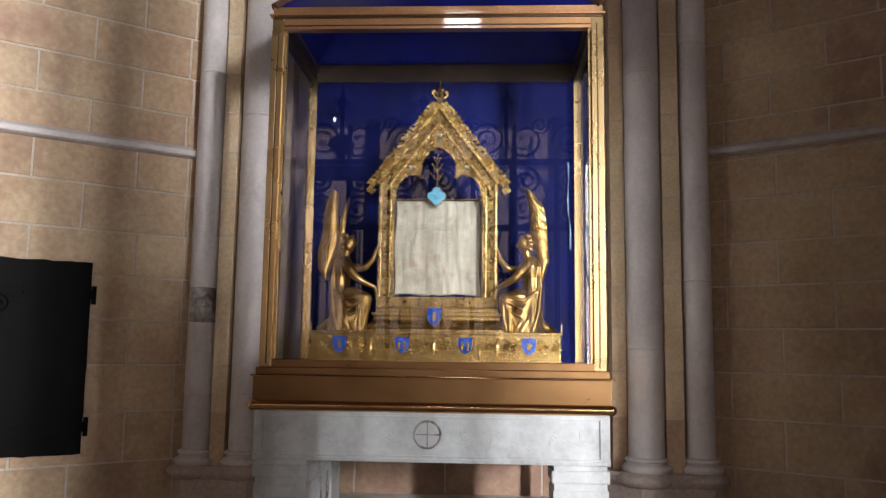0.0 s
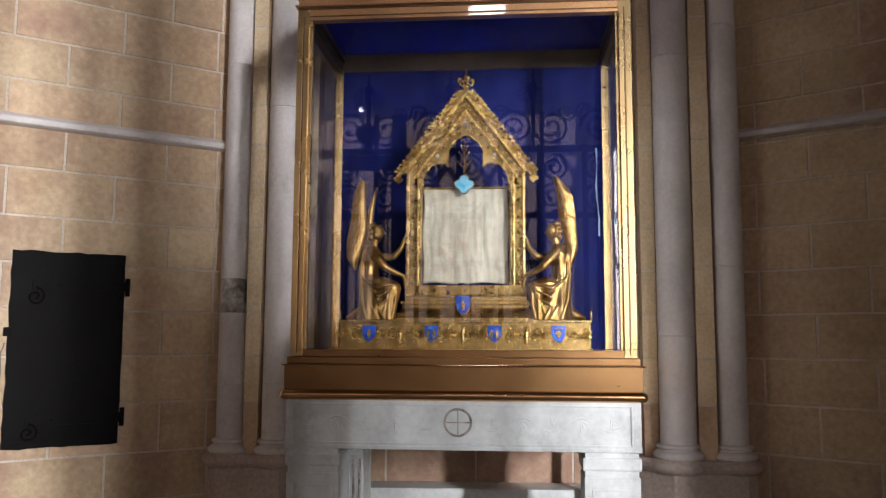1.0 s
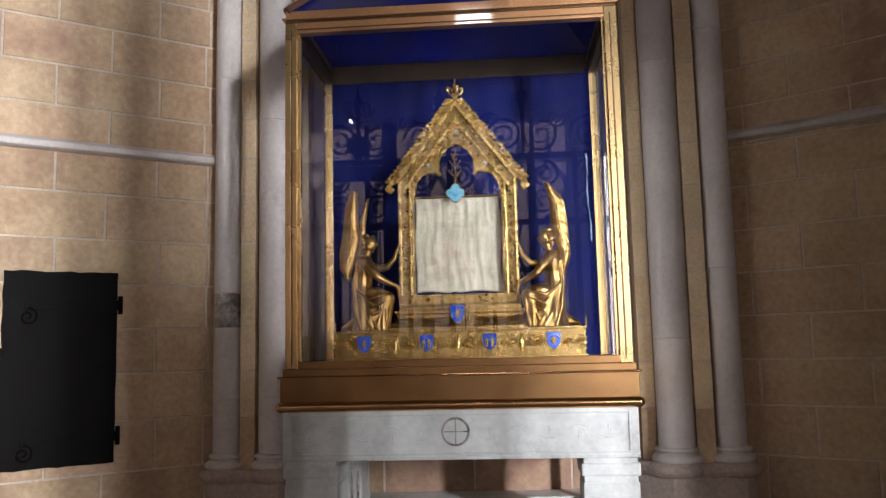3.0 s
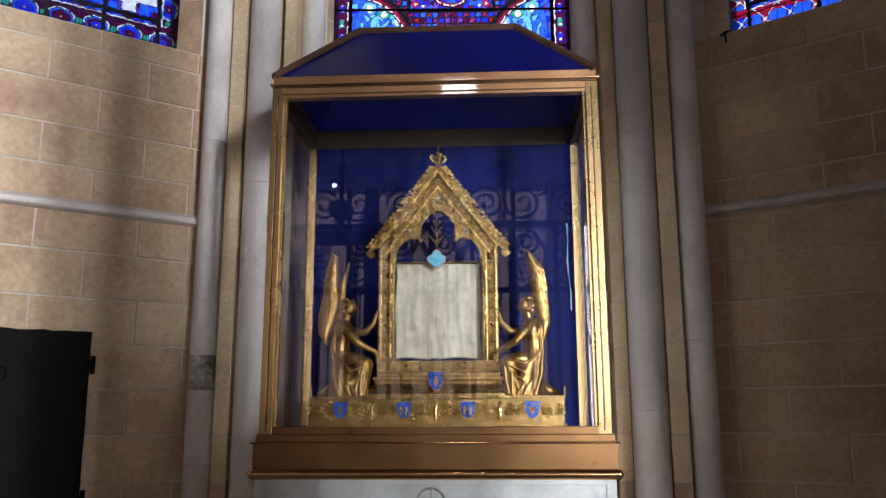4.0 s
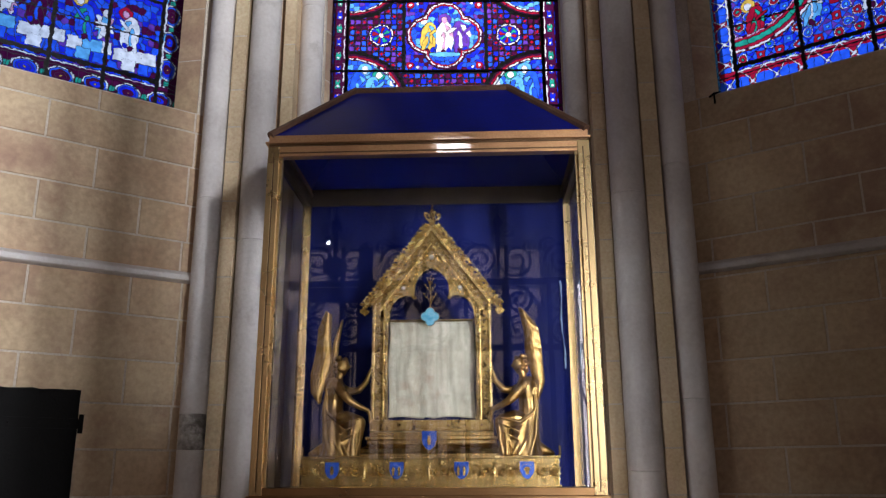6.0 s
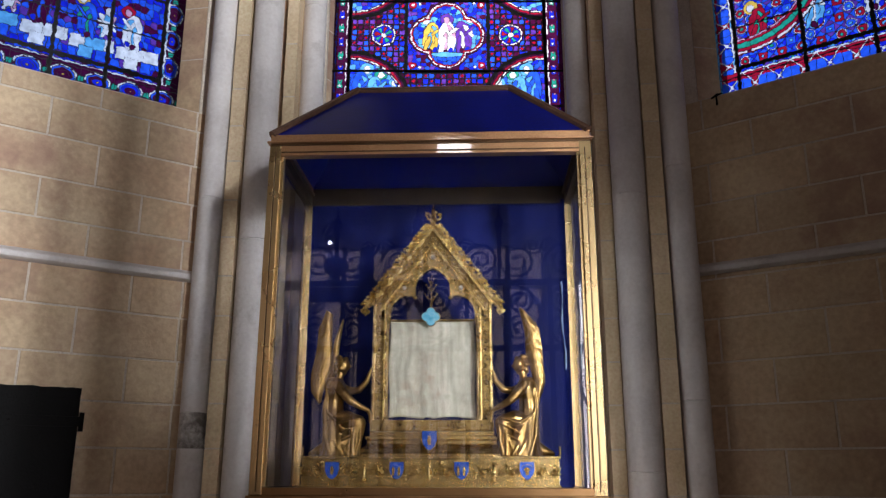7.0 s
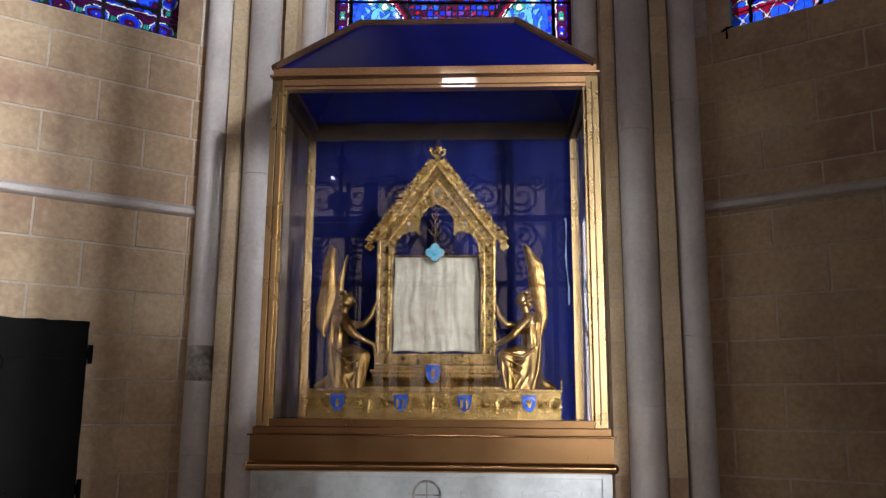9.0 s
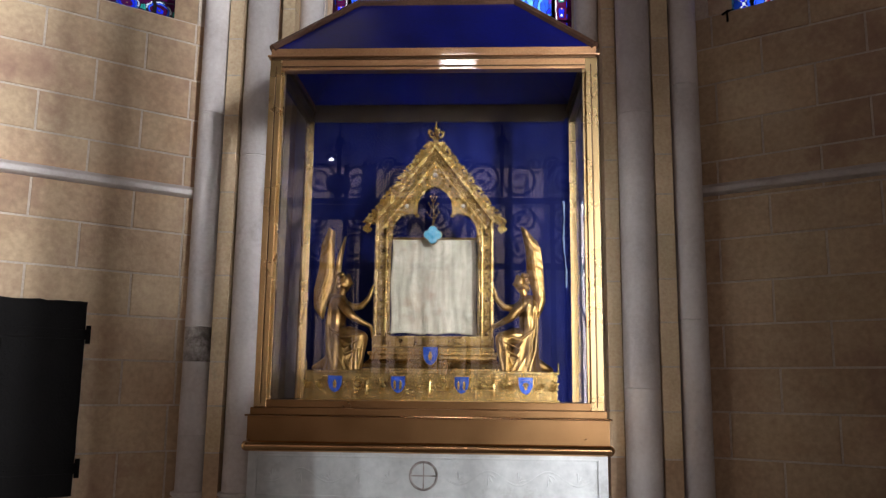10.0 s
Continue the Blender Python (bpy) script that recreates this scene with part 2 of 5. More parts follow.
COURSES = [0.0, 0.31, 0.60, 0.89, 1.195, 1.48, 1.755, 2.03, 2.305, 2.59, 2.855, 3.12, 3.38, 3.66, 3.92, 4.2]


def wall_with_window(name, m, w0, w1, sill, label):
    """A wall of a bay, with a splayed window opening; the mortar bed on which the stones lie."""
    bm = bmesh.new()
    for x0, x1, z0, z1 in ((0.0, BAY_LEN, 0, sill), (0.0, w0, sill, TOP), (w1, BAY_LEN, sill, TOP), (w0, w1, 9.2, TOP)):
        box(x0, x1, 0.0, 0.45, z0, z1, bm, m=m)
    return alone(name, bm, MORTAR, label, "wall", kind="structure")


WALL_L = wall_with_window("wall_west", BAY_L, 0.58, 2.02, 4.068, "chapel wall of warm limestone blocks with pale joints")
WALL_R = wall_with_window("wall_east", BAY_R, 0.62, 2.02, 4.15, "chapel wall of limestone blocks in shade")
WALL_B = wall_with_window("wall_north", BAY_B, 0.36, 2.22, 4.12, "limestone wall behind the altar below a window")


def stone(parent, m, x0, x1, z0, z1, proud=0.005, j=0.0045):
    bm = bmesh.new()
    x0, x1, z0, z1 = x0 + j, x1 - j, z0 + j * 0.9, z1 - j * 0.9
    e = 0.005
    pts = [(x0, z0), (x1, z0), (x1, z1), (x0, z1)]
    ins = [(x0 + e, z0 + e), (x1 - e, z0 + e), (x1 - e, z1 - e), (x0 + e, z1 - e)]
    a = [bm.verts.new(m @ Vector((x, 0.004, z))) for x, z in pts]
    b = [bm.verts.new(m @ Vector((x, -proud * random.uniform(0.6, 1.3), z))) for x, z in ins]
    bm.faces.new(b)
    for i in range(4):
        bm.faces.new((a[i], a[(i + 1) % 4], b[(i + 1) % 4], b[i]))
    return part("stone_block", bm, LIME, parent)


def lay_stones(parent, m, first, second, end, zmax, start):
    """Courses of blocks in running bond: odd courses break at one set of places, even at the other."""
    for k, (z0, z1) in enumerate(zip(COURSES, COURSES[1:])):
        if z0 >= zmax:
            break
        z1 = min(z1, zmax)
        cuts = [start] + [c + random.uniform(-0.015, 0.015) for c in (first if k % 2 else second) if start + 0.08 < c < end - 0.05] + [end]
        for x0, x1 in zip(cuts, cuts[1:]):
            stone(parent, m, x0, x1, z0, z1)


# ---------------------------------------------------------------- floor, ceiling and the ambulatory behind the visitor
alone("floor", box(-9, 11, -12.4, 3, -0.2, 0.0), FLOOR, "worn grey stone slab floor of the church", "floor", kind="structure")
alone("ceiling", box(-9, 11, -12.4, 3, TOP, TOP + 0.2), PLASTER, "dark stone ceiling out of view over chapel and ambulatory", "ceiling", kind="structure")
E0 = BAY_L @ Vector((BAY_LEN, 0, 0))
E1 = BAY_R @ Vector((BAY_LEN, 0, 0))


def plain_wall(name, a, b, thick=0.4):
    d = Vector((b[0] - a[0], b[1] - a[1], 0))
    m = Matrix.Translation((a[0], a[1], 0)) @ Matrix.Rotation(math.atan2(d.y, d.x), 4, "Z")
    return alone(name, box(0, d.length, 0, thick, 0, TOP, m=m), PLASTER, "plain dark stone wall added out of view", "wall", kind="structure")


# Unseen walls; 8 and 10 are placed to shade the right wall.
plain_wall("wall_5", (-4.1, -2.7), (E0.x, E0.y))
plain_wall("wall_6", (-4.1, -5.6), (-4.1, -2.7))
plain_wall("wall_7", (E1.x, E1.y), (4.22, -2.6))
plain_wall("wall_8", (4.22, -2.6), (4.22, -5.6))
plain_wall("wall_9", (-9, -5.6), (-4.5, -5.6))
plain_wall("wall_10", (4.20, -5.6), (11, -5.6))
plain_wall("wall_11", (-9, -12.4), (-9, -5.6))
plain_wall("wall_12", (11, -5.6), (11, -12.4))
plain_wall("wall_13", (11, -12.2), (-9, -12.2))

# ---------------------------------------------------------------- piers: clusters of three shafts on a moulded plinth
def hull(points, bm=None):
    bm = bm or bmesh.new()
    vs = [bm.verts.new(p) for p in points]
    r = bmesh.ops.convex_hull(bm, input=vs)
    bmesh.ops.delete(bm, geom=[g for g in r["geom_interior"] if isinstance(g, bmesh.types.BMVert)], context="VERTS")
    return bm


def ring(c, r, z, n=8, turn=0.39):
    return [(c[0] + r * math.cos(turn + 2 * math.pi * k / n), c[1] + r * math.sin(turn + 2 * math.pi * k / n), z) for k in range(n)]


def pier(a, b, c, ra, rb, rc, core, strips, joints, worn, label):
    """Shafts a (outer), b (middle), c (beside the altar window) before a core with ochre strips between them."""
    t = thing("pier", (b[0], b[1], 0), label, "pier", kind="structure")
    bm = bmesh.new()
    lo = [bm.verts.new((x, y, 0.0)) for x, y in core]
    hi = [bm.verts.new((x, y, TOP)) for x, y in core]
    bm.faces.new(lo[::-1])
    bm.faces.new(hi)
    for i in range(len(core)):
        bm.faces.new((lo[i], lo[(i + 1) % len(core)], hi[(i + 1) % len(core)], hi[i]))
    part("core", bm, LIME, t)
    for (x, y, w, d) in strips:
        zs = [0.86] + COURSES[4:-1:1] + [4.2 + 0.42 * k for k in range(17)]
        part("mortar_bed", box(x - w / 2 + 0.004, x + w / 2 - 0.004, y + 0.0014, y + d + 0.004, 0.8, TOP), MORTAR, t)
        for z0, z1 in zip(zs, zs[1:]):
            part("strip_block", box(x - w / 2, x + w / 2, y, y + d, z0 + 0.005, z1 - 0.005, bevel=0.002), LIME if z1 < 1.3 else STRIP, t)
    for (p, r, cuts) in ((a, ra, joints[0]), (b, rb, joints[1]), (c, rc, joints[2])):
        zs = [0.955] + list(cuts) + [TOP]
        for k, (z0, z1) in enumerate(zip(zs, zs[1:])):
            g = 0.004
            prof = [(r - g, z0), (r, z0 + g), (r, z1 - g), (r - g, z1)]
            part("shaft_drum", lathe(prof, (p[0], p[1], 0), sides=28), SHAFT_WORN if (p is a and k in worn) else SHAFT, t, smooth=30)
        base = [(r + 0.035, 0.87), (r + 0.045, 0.885), (r + 0.045, 0.90), (r + 0.03, 0.915), (r + 0.012, 0.922), (r + 0.012, 0.932), (r + 0.025, 0.94), (r + 0.022, 0.955), (r + 0.002, 0.962)]
        part("base_moulding", lathe(base, (p[0], p[1], 0), sides=28), SHAFT, t, smooth=50)
    cap, body = [], []
    for p, r in ((a, ra), (b, rb), (c, rc)):
        roll = [(r + 0.03, 0.785), (r + 0.052, 0.792), (r + 0.076, 0.812), (r + 0.084, 0.832), (r + 0.080, 0.848), (r + 0.066, 0.860), (r + 0.056, 0.864), (r + 0.05, 0.874)]
        part("plinth_roll", lathe(roll, (p[0], p[1], 0), sides=28), PLINTH, t, smooth=50)
        for z, e in ((0.868, 0.048), (0.85, 0.058), (0.82, 0.058), (0.788, 0.034)):
            cap += ring(p, r + e, z)
        for z in (0.79, 0.0):
            body += ring(p, r + 0.04, z)
    part("plinth_cap", hull(cap), PLINTH, t)
    part("plinth", hull(body), PLINTH, t)
    return t


pier((-1.549, 1.05), (-1.235, 1.05), (-0.955, 1.30), 0.088, 0.105, 0.085,
     [(-1.66, 1.19), (-1.60, 1.12), (-1.48, 1.10), (-1.36, 1.10), (-1.28, 1.13), (-1.13, 1.20), (-1.02, 1.28), (-0.92, 1.38), (-0.89, 1.60), (-1.3, 1.65), (-1.62, 1.30)],
     [(-1.400, 0.995, 0.095, 0.13), (-1.080, 1.130, 0.085, 0.14), (-1.652, 1.11, 0.03, 0.09)],
     ((1.30, 1.755, 1.975, 3.4, 5.0), (1.31, 3.1, 5.2), (2.9, 5.0)), (2,), "clustered grey stone shafts with ochre strips, worn patches")
pier((1.605, 1.10), (1.275, 1.10), (1.0, 1.36), 0.090, 0.112, 0.085,
     [(1.72, 1.25), (1.66, 1.17), (1.54, 1.15), (1.40, 1.15), (1.32, 1.18), (1.17, 1.25), (1.06, 1.33), (0.97, 1.44), (0.94, 1.70), (1.35, 1.75), (1.68, 1.36)],
     [(1.442, 1.040, 0.11, 0.15), (1.125, 1.180, 0.09, 0.14), (1.497, 1.09, 0.02, 0.05)],
     ((2.05, 3.6, 5.2), (1.62, 3.4, 5.3), (2.9, 5.0)), (), "clustered grey stone shafts with ochre strips in shade")

# ---------------------------------------------------------------- string courses
for m, up, lab in ((BAY_L, 0.0, "moulded grey stone string course along the wall"), (BAY_R, 0.05, "moulded grey stone string course in shade")):
    prof = [(0.004, 2.832), (-0.030, 2.836), (-0.050, 2.838), (-0.064, 2.846), (-0.070, 2.862), (-0.066, 2.878), (-0.048, 2.890), (-0.02, 2.906), (0.004, 2.918)]
    bm = bmesh.new()
    xs = [0.46, 1.05, 1.07, 1.75, 1.77, BAY_LEN]
    rows = [[bm.verts.new(m @ Vector((x, y, z + up + 0.004 * math.sin(3 * x)))) for y, z in prof] for x in xs]
    for r0, r1 in zip(rows, rows[1:]):
        for i in range(len(prof) - 1):
            bm.faces.new((r0[i], r0[i + 1], r1[i + 1], r1[i]))
    bm.faces.new(rows[0])
    bm.faces.new(rows[-1])
    alone("trim", bm, SHAFT, lab, "string course", kind="structure", smooth=35)

# ---------------------------------------------------------------- stained glass windows
PALETTE = {"deep": (0.020, 0.035, 0.80), "blue": (0.035, 0.14, 1.0), "sky": (0.16, 0.55, 1.0), "white": (0.92, 0.97, 1.0), "red": (0.46, 0.012, 0.05),
           "ruby": (0.085, 0.008, 0.06), "green": (0.03, 0.42, 0.30), "gold": (0.85, 0.58, 0.10), "plum": (0.16, 0.06, 0.50), "rose": (0.74, 0.40, 0.62)}
NAMES = list(PALETTE)
GLASS = [stained("glass_" + n, PALETTE[n]) for n in NAMES] + [LEAD]
IX = {n: i for i, n in enumerate(NAMES)}
KEYED = np.random.RandomState(7).randint(0, 1 << 30, size=(64, 64))


def rnd(i, j, n):
    """A repeatable whole number below n for a pair of whole numbers."""
    return (KEYED[np.mod(i, 64), np.mod(j, 64)] // 7) % n


def cells(u, v, size, seed=0):
    """Irregular pieces: the nearest of jittered seeds; gives two whole-number keys."""
    gu, gv = np.floor(u / size).astype(int), np.floor(v / size).astype(int)
    best, ki, kj = np.full(u.shape, 9.0), gu.copy(), gv.copy()
    for a in (-1, 0, 1):
        for b in (-1, 0, 1):
            i, j = gu + a, gv + b
            su = (i + 0.15 + 0.7 * rnd(i + seed, j, 997) / 997) * size
            sv = (j + 0.15 + 0.7 * rnd(i, j + 31 + seed, 991) / 991) * size
            d = np.hypot(u - su, v - sv) / size
            hit = d < best
            best, ki, kj = np.where(hit, d, best), np.where(hit, i, ki), np.where(hit, j, kj)
    return ki, kj


def pick(i, j, names):
    return np.array([IX[n] for n in names])[rnd(i, j, len(names))]


class Design:
    """Colour and piece at each point of a window; later marks lie over earlier ones."""

    def __init__(self, u, v):
        self.u, self.v = u, v
        self.colour = np.full(u.shape, IX["deep"])
        self.piece = np.zeros(u.shape, int)
        self.iron = np.zeros(u.shape, bool)
        self.count = 0

    def mark(self, where, colour, key=0):
        self.count += 1
        c = IX[colour] if isinstance(colour, str) else colour
        self.colour = np.where(where, c, self.colour)
        self.piece = np.where(where, self.count * 100003 + key, self.piece)

    def mosaic(self, where, size, names, seed=0):
        i, j = cells(self.u, self.v, size, seed)
        self.mark(where, pick(i + seed, j, names), np.mod(i, 211) * 211 + np.mod(j, 211))

    def blob(self, cu, cv, ru, rv, colour, turn=0.0, within=True):
        c, s = math.cos(turn), math.sin(turn)
        du, dv = self.u - cu, self.v - cv
        self.mark((((du * c + dv * s) / ru) ** 2 + ((dv * c - du * s) / rv) ** 2 < 1) & within, colour)

    def beads(self, where, along, step, colour="white", gap="ruby"):
        k = np.floor(along / step).astype(int)
        self.mark(where, np.where(np.mod(k, 5) == 4, IX[gap], IX[colour]), np.mod(k, 997))

    def saint(self, cu, cv, h, robe, mantle, halo, lean=0.0, within=True):
        """A plain robed outline under a disc."""
        self.blob(cu + lean * 0.4, cv + 0.36 * h, 0.14 * h, 0.14 * h, halo, 0, within)
        self.blob(cu, cv - 0.08 * h, 0.18 * h, 0.40 * h, robe, lean, within)
        for k, c in enumerate((mantle, robe, mantle, robe)):
            self.blob(cu + (0.10 - 0.065 * k) * h, cv + (0.08 - 0.11 * k) * h, 0.05 * h, (0.17 + 0.02 * k) * h, c, lean + 0.5 - 0.25 * k, within)
        self.blob(cu + 0.12 * h, cv + 0.08 * h, 0.035 * h, 0.15 * h, robe, lean - 0.9, within)
        self.blob(cu - 0.03 * h, cv - 0.40 * h, 0.05 * h, 0.07 * h, "ruby", 0.3, within)
        self.blob(cu + 0.08 * h, cv - 0.36 * h, 0.05 * h, 0.07 * h, "deep", -0.3, within)
        self.blob(cu + lean * 0.4, cv + 0.34 * h, 0.065 * h, 0.08 * h, "rose" if robe == "white" else "white", 0, within)


def altar_window(u, z):
    u = u - 1.285
    v0 = z - 4.94
    v = np.mod(v0 + 0.61, 1.22) - 0.61
    d = Design(u, v0)
    au, av = np.abs(u), np.abs(v)
    k = np.floor(u / 0.047).astype(int) + 0
    kk = np.floor(v0 / 0.047).astype(int)
    fu, fv = np.abs(u / 0.047 - k - 0.5), np.abs(v0 / 0.047 - kk - 0.5)
    d.mark(au > -1, np.where(rnd(k, kk, 4) == 0, IX["blue"], np.where(rnd(k, kk, 4) == 1, IX["plum"], np.where(rnd(k, kk, 4) == 2, IX["deep"], IX["ruby"]))), np.mod(k, 97) * 97 + np.mod(kk, 97))
    d.mark((fu > 0.40) | (fv > 0.40), np.where(rnd(k, kk, 3) == 0, IX["ruby"], IX["red"]), np.mod(k, 97) * 97 + np.mod(kk, 97))
    d.mark((fu + fv < 0.40) & (np.mod(k + kk, 3) == 0), "red", np.mod(k, 97) * 97 + np.mod(kk, 97))
    # rosettes between the medallions
    for sx in (-1, 1):
        r, a = np.hypot(u - sx * 0.50, v), np.arctan2(v, u - sx * 0.50)
        d.mark(r < 0.10, "ruby")
        d.beads((r < 0.092) & (r > 0.082), a, 0.16)
        d.mark(r < 0.08, "deep")
        d.mark((r < 0.07) & (np.mod(a / (math.pi / 4), 1) > 0.4), np.where(np.mod(np.floor(a / (math.pi / 4)).astype(int), 2) == 0, IX["green"], IX["red"]), np.floor(a / (math.pi / 4)).astype(int) + 9)
        d.mark(r < 0.020, "white")
    # half medallions against the border
    for sx in (-1, 1):
        vv = np.where(v > 0, v - 0.61, v + 0.61)
        uu = u - sx * 0.74
        r, a = np.hypot(uu, vv), np.arctan2(vv, uu)
        w = r < 0.47
        d.iron |= (r > 0.438) & w & (au < 0.77)
        d.mark(w, "ruby")
        d.mark((r < 0.428) & (r > 0.412), "red", np.floor(a / 0.22).astype(int) + 40)
        d.beads((r < 0.408) & (r > 0.397), a, 0.05)
        d.mosaic(r < 0.393, 0.042, ("blue", "deep", "blue", "sky", "blue", "plum"), 3)
        ww = r < 0.385
        d2u = uu * -sx
        for (cu, cv, h, robe, man, halo) in ((0.08, 0.03, 0.40, "blue", "sky", "sky"), (0.19, 0.0, 0.36, "sky", "blue", "green"), (0.29, -0.05, 0.30, "blue", "rose", "sky")):
            keep_u, keep_v = d.u, d.v
            d.u, d.v = d2u, vv
            d.saint(cu, cv + 0.14, h, robe, man, halo, 0.1, ww)
            d.u, d.v = keep_u, keep_v
        d.iron |= ww & (np.abs(vv) < 0.008)
    # central medallion
    sq = (au < 0.315) & (av < 0.31)
    d.mark(sq, "deep")
    d.mosaic(sq, 0.034, ("blue", "deep", "blue", "ruby", "deep", "plum"), 5)
    for su in (-1, 1):
        for sv in (-1, 1):
            r = np.hypot(u - su * 0.27, v - sv * 0.265)
            d.mark(sq & (r < 0.030), "red")
            d.mark(sq & (r < 0.013), "white")
            d.mark(sq & (np.hypot(u - su * 0.215, v - sv * 0.28) < 0.012), "white")
    q = np.minimum.reduce([np.hypot(u - x, v - y) - rr for x, y, rr in ((0.13, 0, 0.165), (-0.13, 0, 0.165), (0, 0.13, 0.16), (0, -0.13, 0.16), (0, 0, 0.2))])
    ang = np.arctan2(v, u)
    d.mark(sq & (q < 0.008), "ruby", np.floor(ang / 0.25).astype(int) + 40)
    d.beads(sq & (q < -0.006), ang, 0.045)
    d.mark(sq & (q < -0.017), "red", np.floor(ang / 0.3).astype(int) + 40)
    ins = sq & (q < -0.030)
    d.mosaic(ins, 0.038, ("blue", "sky", "blue", "deep", "blue"), 9)
    keep = d.v
    d.v = v
    d.saint(-0.125, 0.0, 0.36, "gold", "sky", "sky", -0.1, ins)
    d.saint(0.13, 0.01, 0.37, "plum", "white", "sky", 0.12, ins)
    d.saint(0.0, 0.0, 0.38, "white", "rose", "plum", 0.0, ins)
    d.blob(0.0, -0.17, 0.13, 0.022, "sky", 0, ins)
    d.v = keep
    d.iron |= (np.abs(au - 0.324) < 0.015) & (av < 0.34)
    d.iron |= (np.abs(av - 0.322) < 0.013) & (au < 0.33)
    # border
    b = au > 0.765
    d.iron |= np.abs(au - 0.765) < 0.011
    p = np.mod(v0, 0.12) / 0.12
    kb = np.floor(v0 / 0.12).astype(int)
    d.mark(b, "ruby", np.mod(np.floor(v0 / 0.06).astype(int), 997))
    d.mark(b & (np.abs(au - 0.83) < 0.020) & (np.abs(p - 0.5) < 0.30), np.where(np.mod(kb, 2) == 0, IX["green"], IX["deep"]), np.mod(kb, 997))
    d.mark(b & (np.hypot(au - 0.83, (p - 0.35) * 0.12) < 0.010), "white")
    d.mark(b & (np.hypot(au - 0.83, (p - 0.75) * 0.12) < 0.009), "rose")
    d.beads(b & (np.abs(au - 0.787) < 0.0045), v0, 0.04)
    d.beads(b & (np.abs(au - 0.872) < 0.005), v0, 0.05, "deep")
    return d


